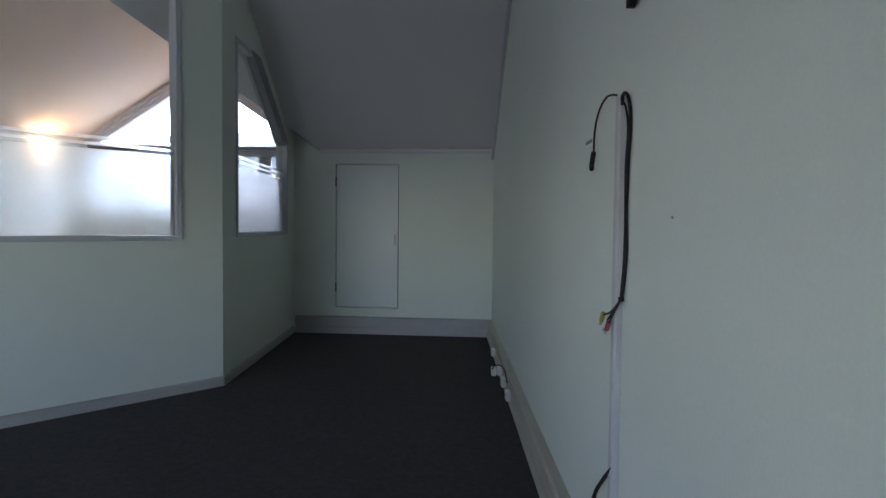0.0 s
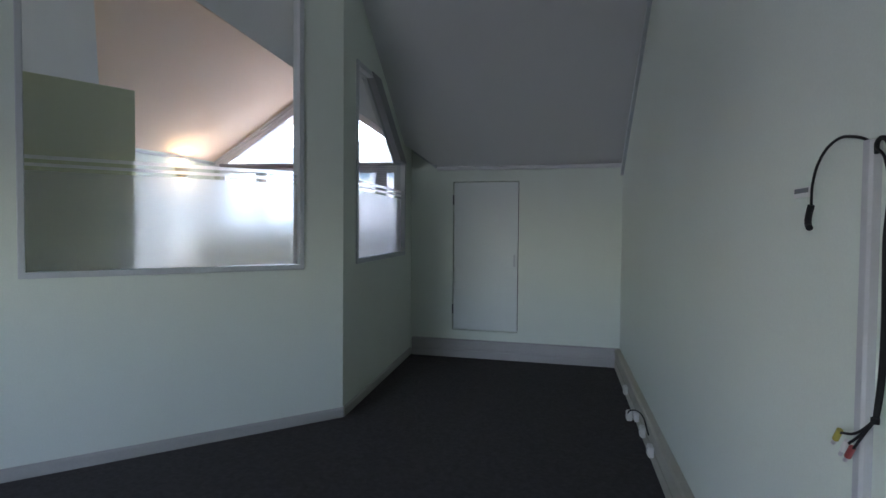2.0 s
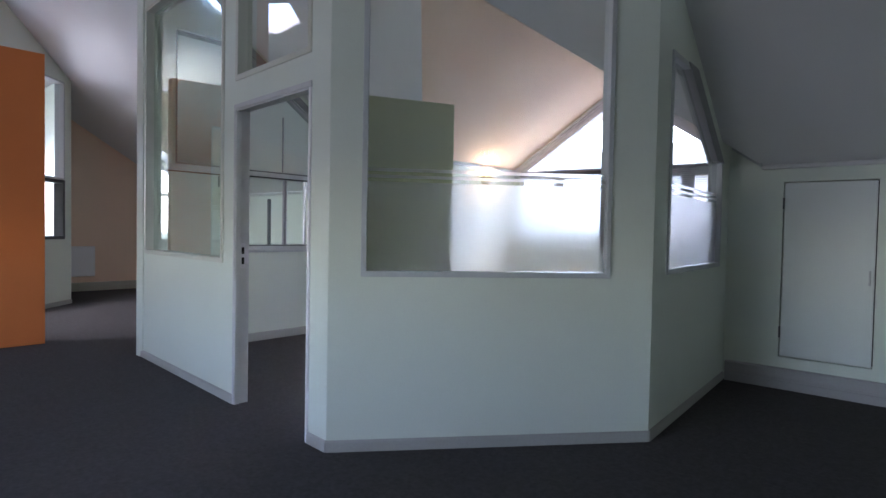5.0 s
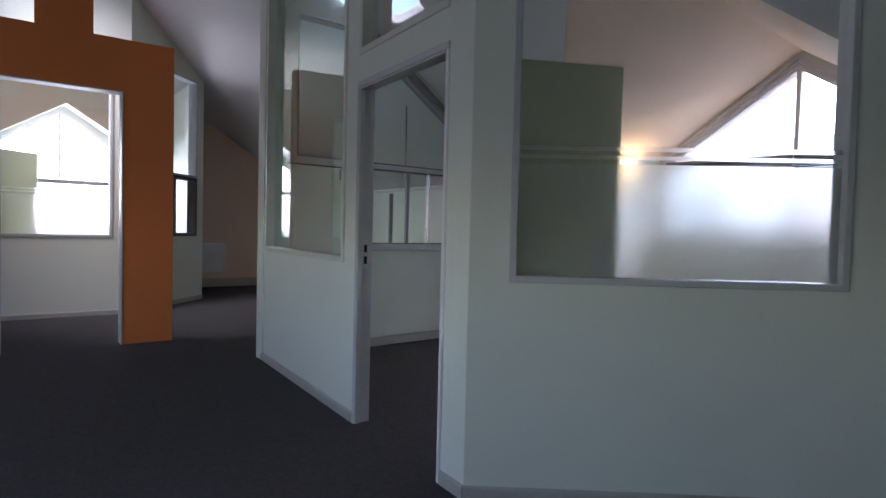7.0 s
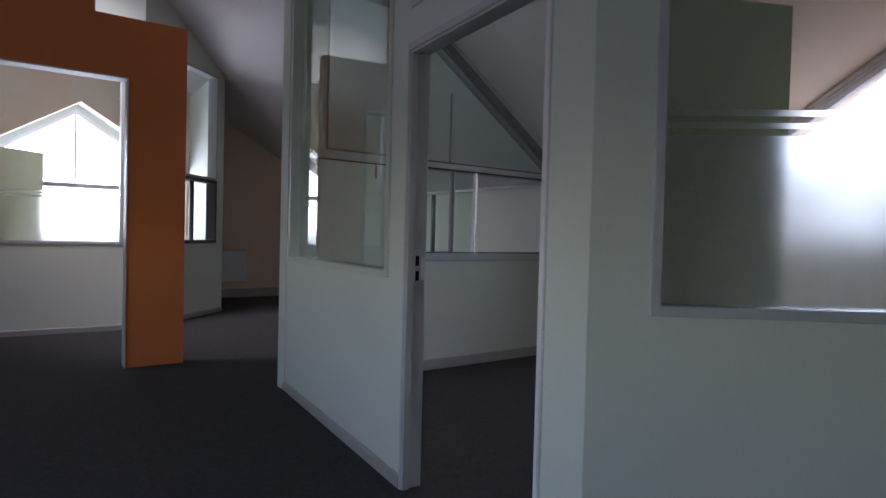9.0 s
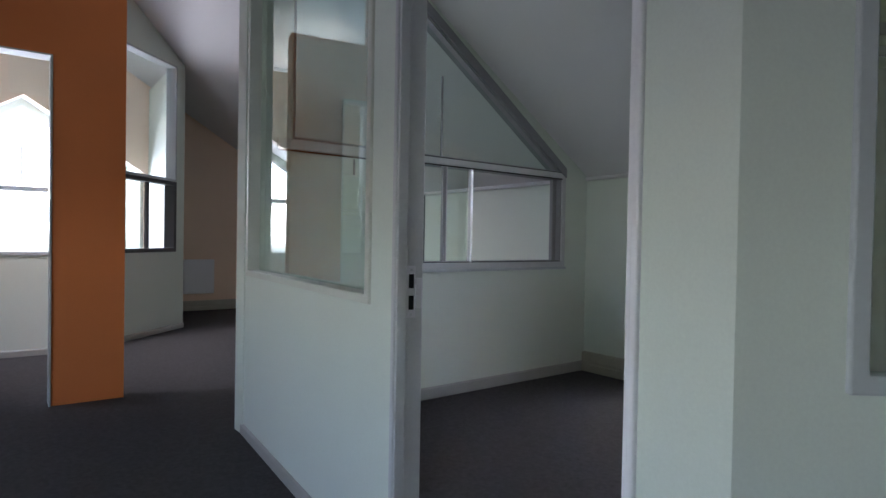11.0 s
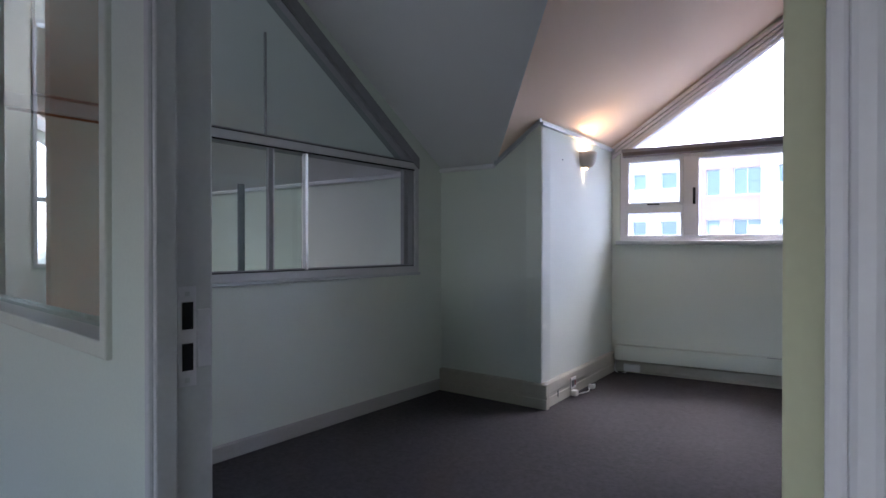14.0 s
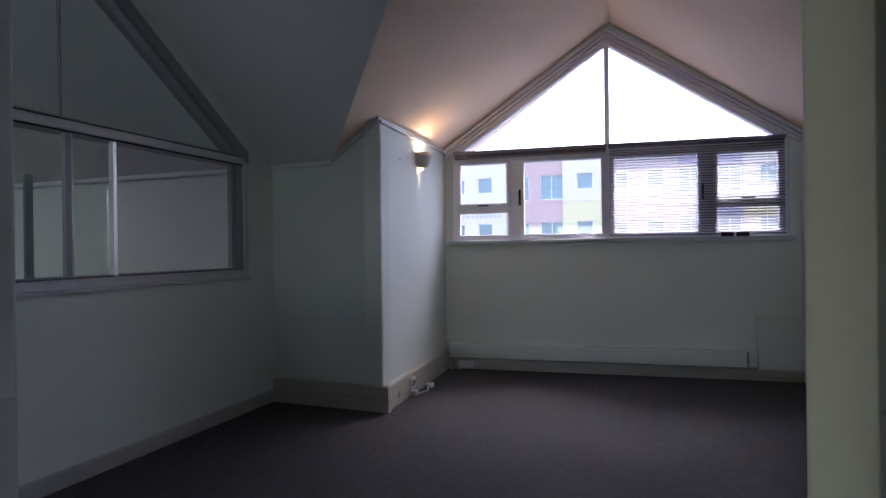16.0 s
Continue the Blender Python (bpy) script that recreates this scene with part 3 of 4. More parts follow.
trunking(E, ey(3.96), ey(EAVE - 0.02), "cream skirting trunking along the end wall", flip=-1)
W_BOX = W.bar("pipe_casing", 0.05, 2.53, 0.162, 0.292, -0.10, -0.001, PAINT, 0.006)
tagged(W_BOX, "pale boxed pipe casing above the trunking", "pipe casing", kind="structure")
W_BOX2 = W.bar("wall_panel", 2.62, 2.96, 0.14, 0.575, -0.05, -0.001, PAINT, 0.006)
tagged(W_BOX2, "pale boxed panel below the window", "wall panel", kind="structure")

# cornices
tagged(K.bar("trim_cornice", ks(-0.68), ks(-2.37), KNEE - 0.035, KNEE + 0.0, 0.0, 0.03, CEIL, 0.01), "slim white cornice", "cornice", kind="structure")
tagged(K.bar("trim_cornice", ks(-6.25), ks(-6.78), KNEE - 0.035, KNEE + 0.0, 0.0, 0.03, CEIL, 0.01), "slim white cornice", "cornice", kind="structure")
tagged(K.bar("trim_cornice", ks(-6.99), ks(-11.5), KNEE - 0.04, KNEE + 0.0, 0.0, 0.035, CEIL, 0.01), "slim white cornice", "cornice", kind="structure")
for xa, xb in ((-6.25, -5.855), (-2.37, -2.60)):
    za, zb = dormer_roof(xa, EAVE) - 0.004, dormer_roof(xb, EAVE) - 0.004
    t = K.slab("trim_cornice", [[(ks(xa), za - 0.035), (ks(xb), zb - 0.035), (ks(xb), zb), (ks(xa), za)]], 0.0, 0.03, FRAME, 0.004)
    tagged(t, "slim cornice rising with the dormer slope", "cornice", kind="structure")
t = C.slab("trim_cornice", [[(-0.03, 2.035), (C.length, 2.05), (C.length, 2.078), (-0.03, 2.06)]], -0.03, 0.0, FRAME, 0.004)
tagged(t, "slim grey cornice along the dormer", "cornice", kind="structure")
# dark strips where the partitions meet the slope
def slope_strip(line, d0, d1, ya, yb, drop, w, material, label):
    sy = lambda y: (y - line.p.y) / line.u.y
    pts = [(sy(ya), roof(ya) - drop), (sy(ya), roof(ya) - drop - w), (sy(yb), roof(yb) - drop - w), (sy(yb), roof(yb) - drop)]
    tagged(line.slab("trim_slope", [pts], d0, d1, material, 0.004), label, "trim", kind="structure")


slope_strip(R, -0.025, 0.0, 6.40, 1.9, 0.09, 0.05, FRAME, "grey strip along the slope on the wall")
tagged(L.slab("trim_slope", [[(ly(y), 2.815 - 0.685 * (y - 4.72) - w) for y, w in ((6.13, 0), (6.13, 0.085), (4.05, 0.085), (4.05, 0))]], -0.03, 0.0, MID, 0.004),
       "dark frame strip along the slope above the glazing", "trim", kind="structure")
tagged(S.slab("trim_slope", [[(1.46, 1.80), (1.69, 1.80), (0.80, 2.352), (0.58, 2.352)]], -0.022, 0.05, MID, 0.004),
       "dark frame strip along the slanting pane", "trim", kind="structure")

# orange portal
OX = -7.944
O = Line((OX, 0.975), (OX, 2.80))
op = [(0, 0), (0.44, 0), (0.44, 2.405), (1.38, 2.405), (1.38, 0), (1.825, 0), (1.825, 2.895), (1.135, 2.895), (1.135, 4.50), (0.69, 4.45), (0.69, 2.895), (0, 2.895)]
tagged(O.slab("orange_portal", [op], 0.0, 0.14, ORANGE, 0.006), "burnt-orange painted free-standing wall with an opening", "portal wall")
tagged(O.slab("trim_portal", [[(0.44, 0), (0.452, 0), (0.452, 2.393), (1.368, 2.393), (1.368, 0), (1.38, 0), (1.38, 2.405), (0.44, 2.405)]], -0.012, 0.152, FRAME, 0.003), "pale metal edging round the opening", "trim", kind="structure")

# heater on the end wall
hb = E.bar("body", ey(4.32), ey(4.78), 0.28, 0.82, -0.09, -0.02, WHITE, 0.012)
hg = [E.bar("bracket", ey(4.40), ey(4.44), 0.4, 0.7, -0.02, -0.001, ALU), E.bar("bracket", ey(4.66), ey(4.70), 0.4, 0.7, -0.02, -0.001, ALU)]
tagged(keep(empty("panel_heater", E.at(ey(4.32), 0.28)), hb, *hg), "white flat panel heater on the peach wall", "heater")

# outside
ground = prism("ground", [[(-900, -900), (900, -900), (900, 900), (-900, 900)]], lambda u, v, d: Vector((u, v, -7 - d)), 0.5, mat("asphalt", (0.06, 0.06, 0.06), 0.9, 0.3, 0.5, 30, 0.3))
tagged(ground, "grey asphalt street below", "ground", kind="structure")
DX = -0.57
FAC = [(-30, -20.5, (0.50, 0.44, 0.36), None), (-20.5, -13.54, (0.68, 0.55, 0.42), None), (-13.54, -9.89, (0.52, 0.33, 0.27), None), (-9.89, -7.0, (0.68, 0.54, 0.38), (0.66, 0.52, 0.28)), (-7.0, -3.17, (0.58, 0.42, 0.35), (0.54, 0.34, 0.26)),
       (-3.17, 0.22, (0.40, 0.30, 0.32), None), (0.22, 4.2, (0.68, 0.54, 0.38), (0.66, 0.50, 0.24)), (4.2, 14, (0.44, 0.31, 0.28), None)]
WINX = [(-27.5, 0.5), (-24.5, 0.5), (-21.6, 0.5), (-18.6, 0.5), (-16.8, 0.42), (-14.97, 0.48), (-12.45, 0.38), (-10.62, 0.72), (-8.53, 0.48), (-6.35, 0.38), (-4.45, 0.48), (-2.5, 0.66), (-0.45, 0.60), (1.57, 0.48), (3.6, 0.45), (6.0, 0.5), (9.0, 0.5)]
PANE2 = mat("far_pane", (0.13, 0.19, 0.20), 0.15, 0.2, 0.6, 20, 0, spec=0.6)
fac = Line((-30 + DX, 40), (14 + DX, 40))
hs_ = []


def block(x):
    return [(x[0] + 30, x[2]), (x[1] + 30, x[2]), (x[1] + 30, x[3]), (x[0] + 30, x[3])]


for k, (a, b, col, low) in enumerate(FAC):
    mauve = k in (2, 5)
    rows = [(1.52, 2.69), (4.12 if mauve else 4.69, 5.66)]
    d0, ht = (0.0, 7.25) if k % 2 else (0.15, 7.05)
    fields = [(-7, ht, col)] if low is None else [(-7, 3.97, low), (3.97, ht, col)]
    for f0, f1, c in fields:
        holes = [block((max(a + 0.01, x - hw), min(b - 0.01, x + hw), zl, zh)) for x, hw in WINX if a < x < b for zl, zh in rows if f0 < zl < f1]
        hs_.append(fac.slab("wall", [block((a, b, f0, f1)), *holes], d0, d0 + 0.5, mat("facade_render", c, 0.85, 0.06, 0.4, 8, 0.1)))
        for h in holes:
            hs_.append(fac.slab("window", [inset(h, -0.002)], d0 + 0.2, d0 + 0.24, PANE2))
            hs_.append(fac.slab("frame", [h, inset(h, 0.04)], d0 + 0.12, d0 + 0.2, WHITE))
            if mauve and h[1][0] - h[0][0] > 0.9:
                hs_.append(fac.bar("glazing_bar", (h[0][0] + h[1][0]) / 2 - 0.02, (h[0][0] + h[1][0]) / 2 + 0.02, h[0][1] + 0.04, h[2][1] - 0.04, d0 + 0.14, d0 + 0.2, WHITE))
                hs_.append(fac.bar("glazing_bar", h[0][0] + 0.04, h[1][0] - 0.04, h[2][1] - 0.75, h[2][1] - 0.71, d0 + 0.13, d0 + 0.195, PANE2))
    # string course between the storeys
    hs_.append(fac.bar("string_course", a + 30.02, b + 29.98, 3.93, 3.97, d0 - 0.02, d0 + 0.05, mat("course_render", tuple(0.9 * v for v in col), 0.85)))
hs_.append(fac.bar("roof", 0, 44, 6.8, 6.95, 0.6, 12, mat("roof_sheet", (0.45, 0.43, 0.42), 0.7)))
hs_.append(fac.bar("rear_wall", 0, 44, -7, 6.8, 11.5, 12, mat("rear_render", (0.6, 0.55, 0.5), 0.8)))
# an unreadable sign: short grey bars
for i in range(9):
    hs_.append(fac.bar("sign_bar", 13.45 + i * 0.31, 13.45 + i * 0.31 + 0.2, 3.07, 3.27 + 0.09 * (i % 3 == 0), 0.0 - 0.04, 0.02, mat("sign_grey", (0.45, 0.40, 0.42), 0.6)))
tagged(keep(empty("office_building", (-8, 40, -7)), *hs_), "cream, mauve and pink rendered office building across the street", "building")

# ---- things on the corridor wall ----
ry = lambda y: (y - R.p.y) / R.u.y
wall_pt = lambda y, z, d: R.at(ry(y), z, -d)


cd = prism("conduit", [[(-0.016, 0.0), (0.016, 0.0), (0.016, 0.014), (0.011, 0.019), (-0.011, 0.019), (-0.016, 0.014)]],
           lambda a, d, z: R.at(ry(2.205) + a, 0.183 + z, -d), 1.198, CONDUIT, 0.001)
tagged(cd, "grey plastic cable conduit running up the wall", "conduit")
c1_ = tube("cable", [wall_pt(2.184, 1.355, 0.012), wall_pt(2.178, 1.374, 0.014), wall_pt(2.162, 1.378, 0.012), wall_pt(2.150, 1.356, 0.007), wall_pt(2.153, 1.2, 0.006), wall_pt(2.157, 1.1, 0.006),
                     wall_pt(2.151, 1.02, 0.006), wall_pt(2.155, 0.95, 0.008), wall_pt(2.158, 0.908, 0.012)], 0.0042, BLACK)
c2_ = tube("cable", [wall_pt(2.176, 1.366, 0.018), wall_pt(2.158, 1.345, 0.012), wall_pt(2.156, 1.2, 0.010), wall_pt(2.154, 1.0, 0.010), wall_pt(2.159, 0.908, 0.014)], 0.0026, BLACK)
tie = tube("cable_tie", [wall_pt(2.158, 0.903, 0.013), wall_pt(2.158, 0.913, 0.013)], 0.0068, BLACK, False)
plugs = []
for (y1, z1), m_ in (((2.236, 0.838), YELLOW), ((2.188, 0.824), RED), ((2.206, 0.828), PLASTIC)):
    plugs.append(tube("lead", [wall_pt(2.159, 0.908, 0.013), wall_pt(2.157 + (y1 - 2.155) * 0.4, 0.876, 0.026), wall_pt(y1, z1 + 0.022, 0.032)], 0.0024, BLACK))
    plugs.append(tube("plug", [wall_pt(y1, z1 + 0.027, 0.032), wall_pt(y1 + 0.012, z1 + 0.006, 0.034)], 0.0058, m_, False))
    plugs.append(tube("plug_tip", [wall_pt(y1 + 0.012, z1 + 0.006, 0.034), wall_pt(y1 + 0.020, z1 - 0.004, 0.035)], 0.0035, STEEL, False))
tagged(keep(empty("video_cable", wall_pt(2.16, 1.36, 0.012)), c1_, c2_, tie, *plugs), "black video cable with red, white and yellow plugs", "cable")
pc = [tube("cable", [wall_pt(2.195, 1.374, 0.010), wall_pt(2.255, 1.394, 0.014), wall_pt(2.33, 1.398, 0.016), wall_pt(2.395, 1.366, 0.018), wall_pt(2.425, 1.32, 0.018), wall_pt(2.428, 1.29, 0.018), wall_pt(2.428, 1.265, 0.018)], 0.0028, BLACK),
      tube("connector", [wall_pt(2.428, 1.278, 0.018), wall_pt(2.436, 1.250, 0.02), wall_pt(2.424, 1.236, 0.024), wall_pt(2.412, 1.230, 0.026)], 0.0068, BLACK),
      R.bar("tag", ry(2.520), ry(2.430), 1.296, 1.318, -0.0195, -0.0178, PLASTIC, 0.0005), R.bar("tag_print", ry(2.515), ry(2.440), 1.306, 1.316, -0.0203, -0.0197, DARK)]
tagged(keep(empty("power_lead", wall_pt(2.20, 1.365, 0.012)), *pc), "black power lead with a paper tag hanging from the conduit", "cable")
tagged(tube("loose_cable", [wall_pt(2.195, 0.50, 0.014), wall_pt(2.245, 0.45, 0.022), wall_pt(2.300, 0.38, 0.03), wall_pt(2.312, 0.31, 0.035), wall_pt(2.305, 0.24, 0.05), wall_pt(2.30, 0.17, 0.055), wall_pt(2.30, 0.025, 0.062)], 0.0052, BLACK),
       "black cable leaving the conduit near the floor", "cable")
br = [R.bar("plate", ry(2.12), ry(2.05), 1.60, 1.83, -0.006, -0.001, BLACK, 0.002),
      R.slab("arm", [[(ry(2.135), 1.556), (ry(2.118), 1.556), (ry(2.055), 1.61), (ry(2.055), 1.80), (ry(2.135), 1.80)]], -0.024, -0.006, BLACK, 0.003)]
tagged(keep(empty("wall_bracket", R.at(ry(2.12), 1.7, -0.005)), *br), "black metal screen bracket on the wall", "bracket")
tagged(tube("wall_plug", [wall_pt(1.887, 1.091, 0.0), wall_pt(1.887, 1.093, 0.004)], 0.0024, mat("putty_plug", (0.46, 0.43, 0.37), 0.6, bump=0), False), "small putty-coloured screw plug in the wall", "wall plug")

# sockets on the corridor trunking
def socket_pod(line, s, z, d, label, sg=-1, w=0.075, h=0.058):
    body = line.bar("body", s - w / 2, s + w / 2, z - h / 2, z + h / 2, min(sg * d, sg * (d + 0.028)), max(sg * d, sg * (d + 0.028)), PLASTIC, 0.008)
    face = line.bar("face", s - w * 0.36, s + w * 0.36, z - h * 0.36, z + h * 0.36, min(sg * (d + 0.028), sg * (d + 0.031)), max(sg * (d + 0.028), sg * (d + 0.031)), PLASTIC, 0.002)
    parts = [body, face]
    for a, c in ((-0.012, -0.006), (0.012, -0.006), (0.0, 0.012)):
        parts.append(line.bar("slot", s + a - 0.003, s + a + 0.003, z + c - 0.005, z + c + 0.005, min(sg * (d + 0.0312), sg * (d + 0.0318)), max(sg * (d + 0.0312), sg * (d + 0.0318)), BLACK))
    return tagged(keep(empty("power_socket", line.at(s, z, sg * d)), *parts), label, "power socket", group="sockets on the trunking")


for y in (5.40, 4.80, 4.52, 4.22):
    socket_pod(R, ry(y), 0.088, 0.045, "white plastic power socket on the skirting trunking")
pl = [R.bar("body", ry(4.86), ry(4.80), 0.05, 0.11, -0.115, -0.078, PLASTIC, 0.01), tube("lead", [R.at(ry(4.83), 0.08, -0.11), R.at(ry(4.76), 0.13, -0.10), R.at(ry(4.60), 0.165, -0.06), R.at(ry(4.34), 0.13, -0.052)], 0.004, BLACK)]
tagged(keep(empty("mains_plug", R.at(ry(4.83), 0.06, -0.1)), *pl), "white mains plug with a dark lead", "plug")

# ---- things in the office ----
cy = lambda y: (y - C.p.y) / C.u.y
# uplighter: a half bowl against the dormer wall
def half_bowl(name, centre_s, z_top, r, h, material, t=0.012):
    verts, faces, seg, ring = [], [], 20, 7
    for shell, (rr, hh) in enumerate(((r, h), (r - t, h - t))):
        for j in range(ring + 1):
            a = j / ring * math.pi / 2
            rad, zz = rr * math.cos(a) ** 0.55, -hh * math.sin(a)
            for i in range(seg + 1):
                th = math.pi * i / seg
                p = C.at(centre_s + rad * math.cos(th), z_top + zz, -0.002 - rad * 1.05 * math.sin(th))
                verts.append(p)
    k = (ring + 1) * (seg + 1)
    for shell in (0, 1):
        for j in range(ring):
            for i in range(seg):
                a = shell * k + j * (seg + 1) + i
                faces.append((a, a + 1, a + seg + 2, a + seg + 1))
    for i in range(seg):
        faces.append((i, i + 1, k + i + 1, k + i))
    ob = mesh_object(name, verts, faces, material)
    for p in ob.data.polygons:
        p.use_smooth = True
    return ob


sc = cy(7.28)
bowl = half_bowl("bowl", sc, 1.95, 0.105, 0.128, CERAMIC)
bulb = tube("bulb", [C.at(sc - 0.035, 1.90, -0.035), C.at(sc + 0.035, 1.90, -0.035)], 0.012, LAMP, False)
slit = C.bar("slot", sc - 0.02, sc + 0.02, 1.812, 1.816, -0.03, -0.004, LAMP)
tagged(keep(empty("wall_light", C.at(sc, 1.86)), bowl, bulb, slit), "half-bowl plaster wall uplighter, switched on", "wall light")
pt = bpy.data.lights.new("wall_light_bulb", "POINT")
pt.energy, pt.color, pt.shadow_soft_size = SCONCE, (1.0, 0.70, 0.38), 0.02
new("wall_light_bulb", pt).location = C.at(sc, 1.925, -0.045)
pt2 = bpy.data.lights.new("wall_light_slot", "SPOT")
pt2.energy, pt2.color, pt2.shadow_soft_size, pt2.spot_size, pt2.spot_blend = SCONCE * 0.35, (1.0, 0.85, 0.62), 0.01, radians(50), 0.6
new("wall_light_slot", pt2).matrix_world = look(C.at(sc, 1.806, -0.02), C.at(sc, 1.4, 0.004))
tagged(tube("wall_plug", [C.at(cy(6.83), 1.84, 0.0), C.at(cy(6.83), 1.842, -0.006)], 0.005, DARK, False), "small dark screw plug in the dormer wall", "wall plug")

# sockets and leads by the dormer
s1 = cy(6.93)
ds = [C.bar("plate", s1 - 0.055, s1 + 0.055, 0.060, 0.150, -0.055, -0.046, PLASTIC, 0.004), C.bar("module", s1 - 0.040, s1 + 0.005, 0.080, 0.130, -0.058, -0.0555, DARK, 0.002),
      C.bar("rocker", s1 + 0.014, s1 + 0.040, 0.085, 0.125, -0.058, -0.0555, mat("red_rocker", (0.35, 0.10, 0.10), 0.4, bump=0), 0.002)]
tagged(keep(empty("power_socket", C.at(s1, 0.1, -0.05)), *ds), "white double power outlet with a dark switch on the trunking", "power socket")
s2 = cy(6.90)
mp = [C.bar("body", s2 - 0.03, s2 + 0.03, 0.013, 0.058, -0.10, -0.05, PLASTIC, 0.012), C.bar("pins", s2 - 0.012, s2 + 0.012, 0.02, 0.035, -0.05, -0.046, STEEL),
      tube("lead", [C.at(s2 + 0.03, 0.02, -0.085), C.at(s2 + 0.10, 0.018, -0.10), C.at(s2 + 0.18, 0.018, -0.12), C.at(s2 + 0.25, 0.024, -0.10)], 0.005, PLASTIC)]
tagged(keep(empty("mains_plug", C.at(s2, 0.01, -0.08)), *mp), "white mains plug with a short lead on the carpet", "plug")
s3 = cy(7.20)
tagged(keep(empty("adaptor", C.at(s3, 0.0, -0.10)), C.bar("body", s3 - 0.03, s3 + 0.03, 0.013, 0.050, -0.13, -0.08, PLASTIC, 0.012), C.bar("socket", s3 - 0.012, s3 + 0.012, 0.0505, 0.0515, -0.115, -0.095, DARK)),
       "small white adaptor lying on the carpet", "adaptor")
tagged(C.bar("cable_clip", cy(6.64) - 0.006, cy(6.64) + 0.006, 0.055, 0.105, -0.049, -0.0455, DARK), "narrow dark notch in the trunking cover", "clip")
jb = [W.bar("body", 0.13, 0.27, 0.065, 0.130, -0.085, -0.046, PLASTIC, 0.006), W.bar("cover", 0.14, 0.26, 0.075, 0.120, -0.088, -0.0855, PLASTIC, 0.002),
      tube("lead", [W.at(0.055, 0.128, -0.07), W.at(0.056, 0.07, -0.08), W.at(0.075, 0.052, -0.09), W.at(0.115, 0.046, -0.095), W.at(0.15, 0.058, -0.085), W.at(0.16, 0.068, -0.075)], 0.0055, PLASTIC)]
tagged(keep(empty("junction_box", W.at(0.2, 0.1, -0.06)), *jb), "white junction box with a looped white lead", "junction box")
tagged(W.bar("casing_end", 2.531, 2.538, 0.17, 0.285, -0.10, -0.002, BLACK), "dark gap at the end of the pipe casing", "gap", kind="structure")
tagged(W.bar("casing_crack", 1.25, 1.62, 0.2922, 0.2945, -0.095, -0.085, DARK), "thin crack along the pipe casing", "crack", kind="structure")

# blinds: one drawn up, one let down
rail = [W.bar("headrail", 0.10, mid - 0.006, 2.005, 2.035, -0.05, -0.005, SLAT, 0.003), W.bar("stack", 0.11, mid - 0.012, 1.976, 2.005, -0.052, -0.006, mat("stacked_slats", (0.11, 0.09, 0.10), 0.5, 0.2, 3, 300, 0.4), 0.003),
        W.bar("bottom_rail", 0.11, mid - 0.012, 1.963, 1.975, -0.052, -0.006, SLAT, 0.003)]
tagged(keep(empty("venetian_blind", W.at(0.7, 2.0, -0.03)), *rail), "grey venetian blind drawn fully up", "blind")
b2 = [W.bar("headrail", mid + 0.006, 2.84, 2.005, 2.035, -0.05, -0.005, SLAT, 0.003), W.bar("bottom_rail", mid + 0.012, 2.835, 1.240, 1.253, -0.045, -0.012, SLAT, 0.003)]
n_slat = 34
for i in range(n_slat):
    zc = 1.270 + (1.995 - 1.270) * i / (n_slat - 1)
    sag = 0.0015 * math.sin(i * 1.7)
    prof = [(-0.040, zc - 0.0075 + sag), (-0.028, zc + 0.0010), (-0.016, zc + 0.0065), (-0.016, zc + 0.0073), (-0.028, zc + 0.0018), (-0.040, zc - 0.0066 + sag)]
    b2.append(prism("slat", [prof], lambda d, z, w: W.at(mid + 0.014 + w, z, d), 2.833 - mid - 0.014, SLAT))
for s in (mid + 0.16, mid + 0.72, 2.70):
    b2.append(tube("cord", [W.at(s, 1.245, -0.0415), W.at(s, 2.01, -0.0415)], 0.0012, PLASTIC, False))
tagged(keep(empty("venetian_blind", W.at(2.1, 2.0, -0.03)), *b2), "pale grey venetian blind let down with open slats", "blind")
for s in (2.40, 2.515):
    k = keep(empty("sill_block", W.at(s, 1.221, -0.052)), W.bar("body", s - 0.048, s + 0.048, 1.222, 1.259, -0.058, -0.046, BLACK, 0.004), W.bar("rim", s - 0.05, s + 0.05, 1.221, 1.227, -0.0595, -0.0445, DARK, 0.001))
    tagged(k, "small black block standing on the window sill", "block", group="blocks on the sill")
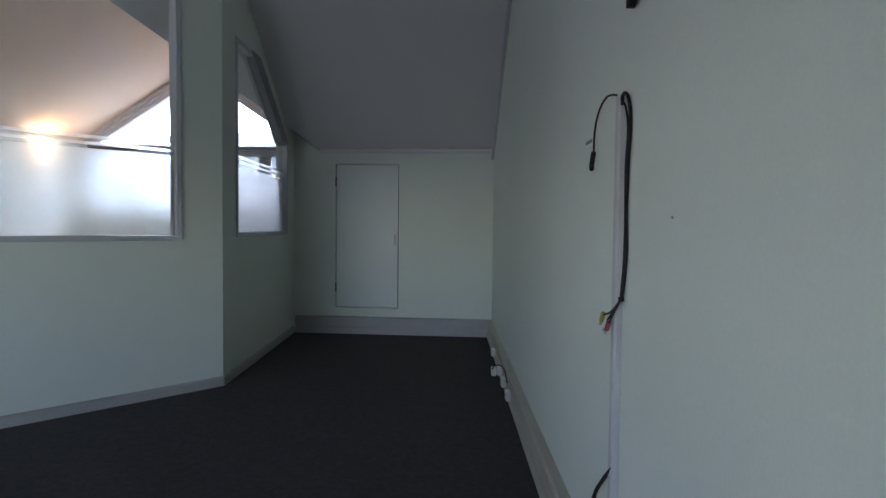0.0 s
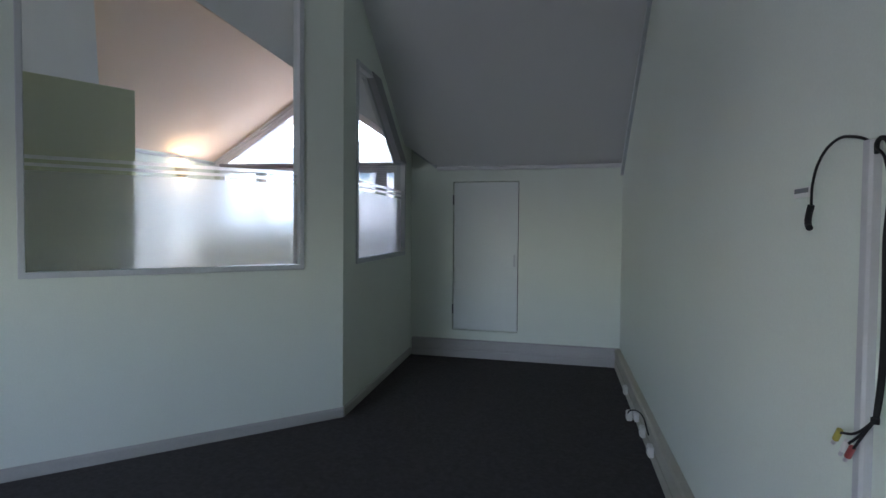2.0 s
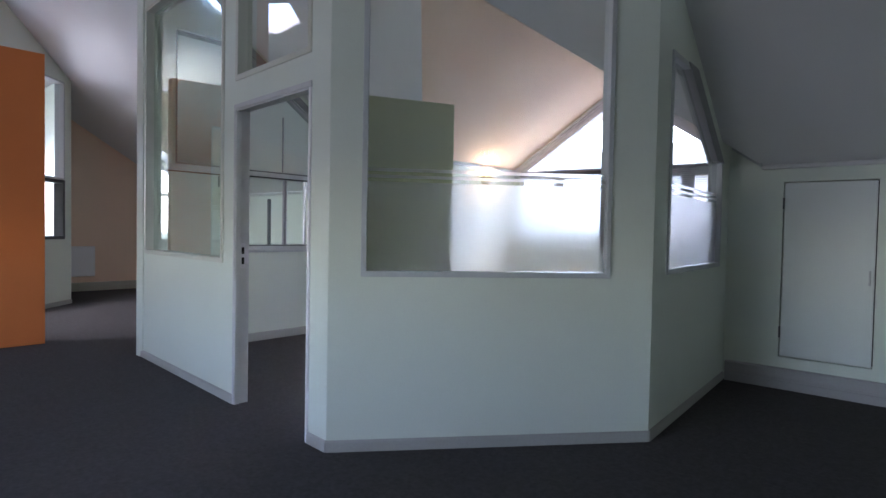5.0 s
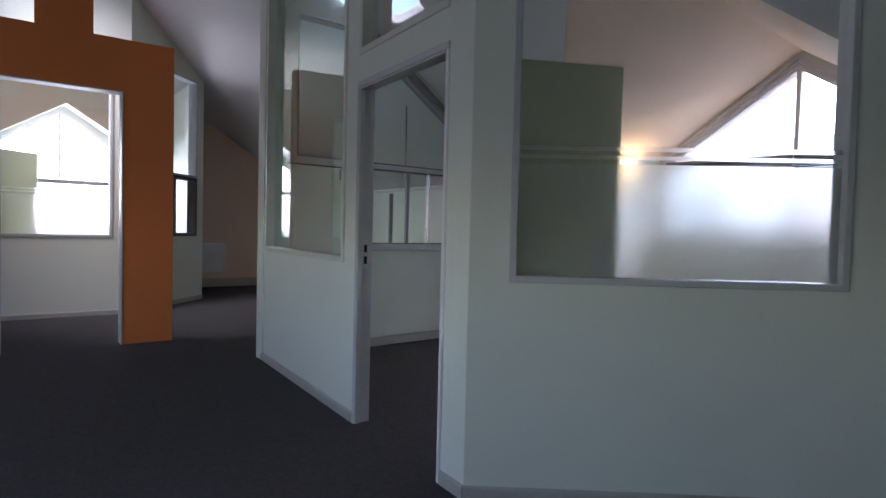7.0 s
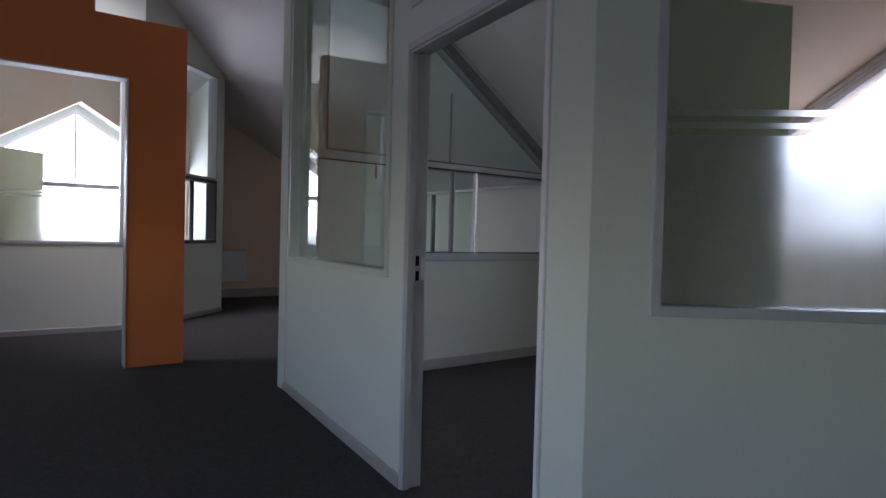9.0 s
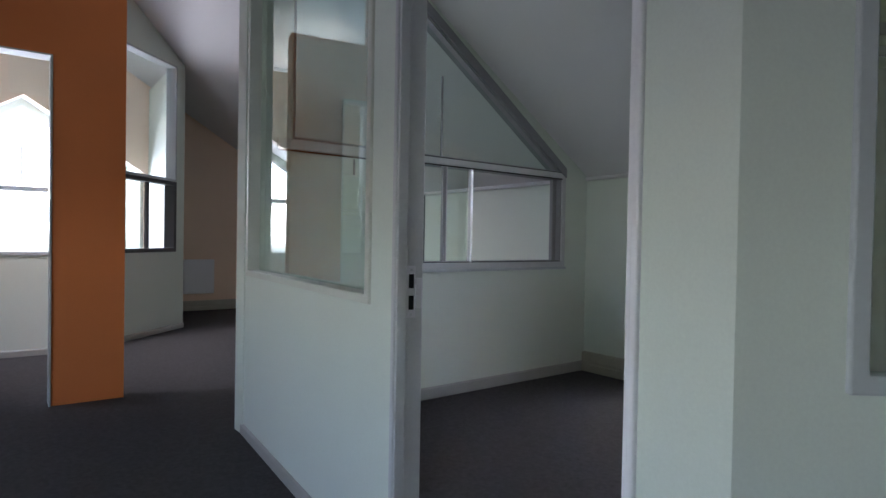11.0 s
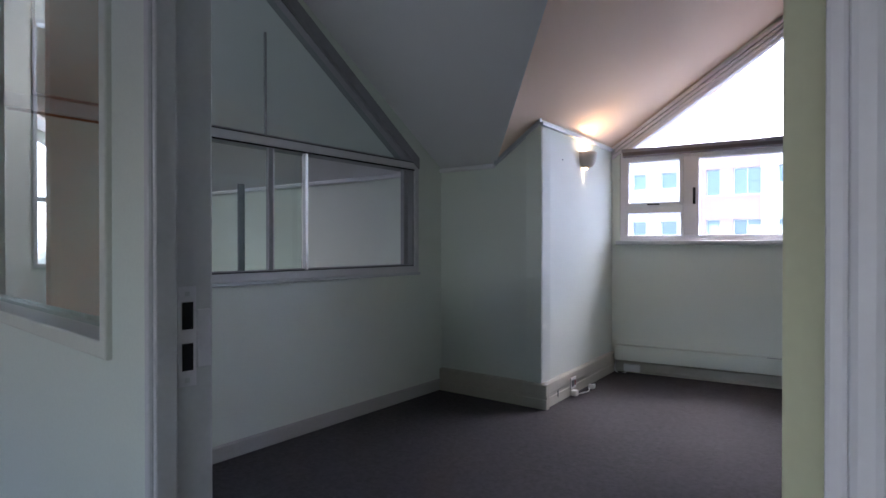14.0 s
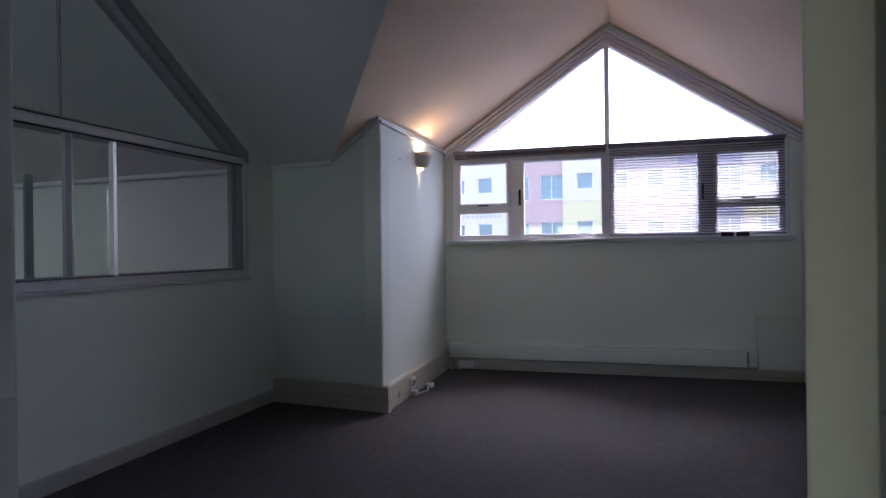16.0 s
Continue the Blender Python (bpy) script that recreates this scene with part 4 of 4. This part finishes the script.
stay = [W.bar("base", 1.20, 1.33, 1.221, 1.227, -0.05, -0.03, WHITE, 0.002), tube("arm", [W.at(1.21, 1.230, -0.04), W.at(1.30, 1.234, -0.045), W.at(1.33, 1.230, -0.05)], 0.004, WHITE)]
tagged(keep(empty("window_stay", W.at(1.26, 1.222, -0.04)), *stay), "white metal window stay lying on the sill", "window stay")

# ---- far fittings ----
dl_x, dl_y = -7.72, 3.81
ring_v, ring_f = [], []
for j, (r, o) in enumerate(((0.085, 0.0), (0.085, 0.012), (0.062, 0.012), (0.062, 0.004))):
    for i in range(24):
        a = 2 * math.pi * i / 24
        y = dl_y + r * math.sin(a)
        ring_v.append((dl_x + r * math.cos(a), y, roof(y) - o - 0.001))
for j in range(3):
    for i in range(24):
        ring_f.append((j * 24 + i, j * 24 + (i + 1) % 24, (j + 1) * 24 + (i + 1) % 24, (j + 1) * 24 + i))
ringo = mesh_object("rim", ring_v, ring_f, WHITE)
disc = mesh_object("lens", [(dl_x + 0.061 * math.cos(2 * math.pi * i / 24), dl_y + 0.061 * math.sin(2 * math.pi * i / 24), roof(dl_y + 0.061 * math.sin(2 * math.pi * i / 24)) - 0.005) for i in range(24)], [tuple(range(24))],
                   glow("downlight_glow", (1.0, 0.93, 0.82), 1.5))
tagged(keep(empty("downlight", (dl_x, dl_y, roof(dl_y))), ringo, disc), "round recessed downlight, switched on, in the slope", "downlight")
ex = [prism("body", [[(-13.75, 1.30), (-13.62, 1.30), (-13.62, 1.58), (-13.75, 1.58)]], lambda u, v, d: Vector((u, v, 3.28 - 0.65 * abs(v - GX) - 0.001 - d)), 0.05, PLASTIC, 0.01),
      prism("lens", [[(-13.735, 1.32), (-13.635, 1.32), (-13.635, 1.56), (-13.735, 1.56)]], lambda u, v, d: Vector((u, v, 3.28 - 0.65 * abs(v - GX) - 0.0515 - d)), 0.012, WHITE, 0.004)]
tagged(keep(empty("ceiling_fitting", (-13.7, 1.44, 2.7)), *ex), "slim white fitting on the far dormer slope", "light fitting")
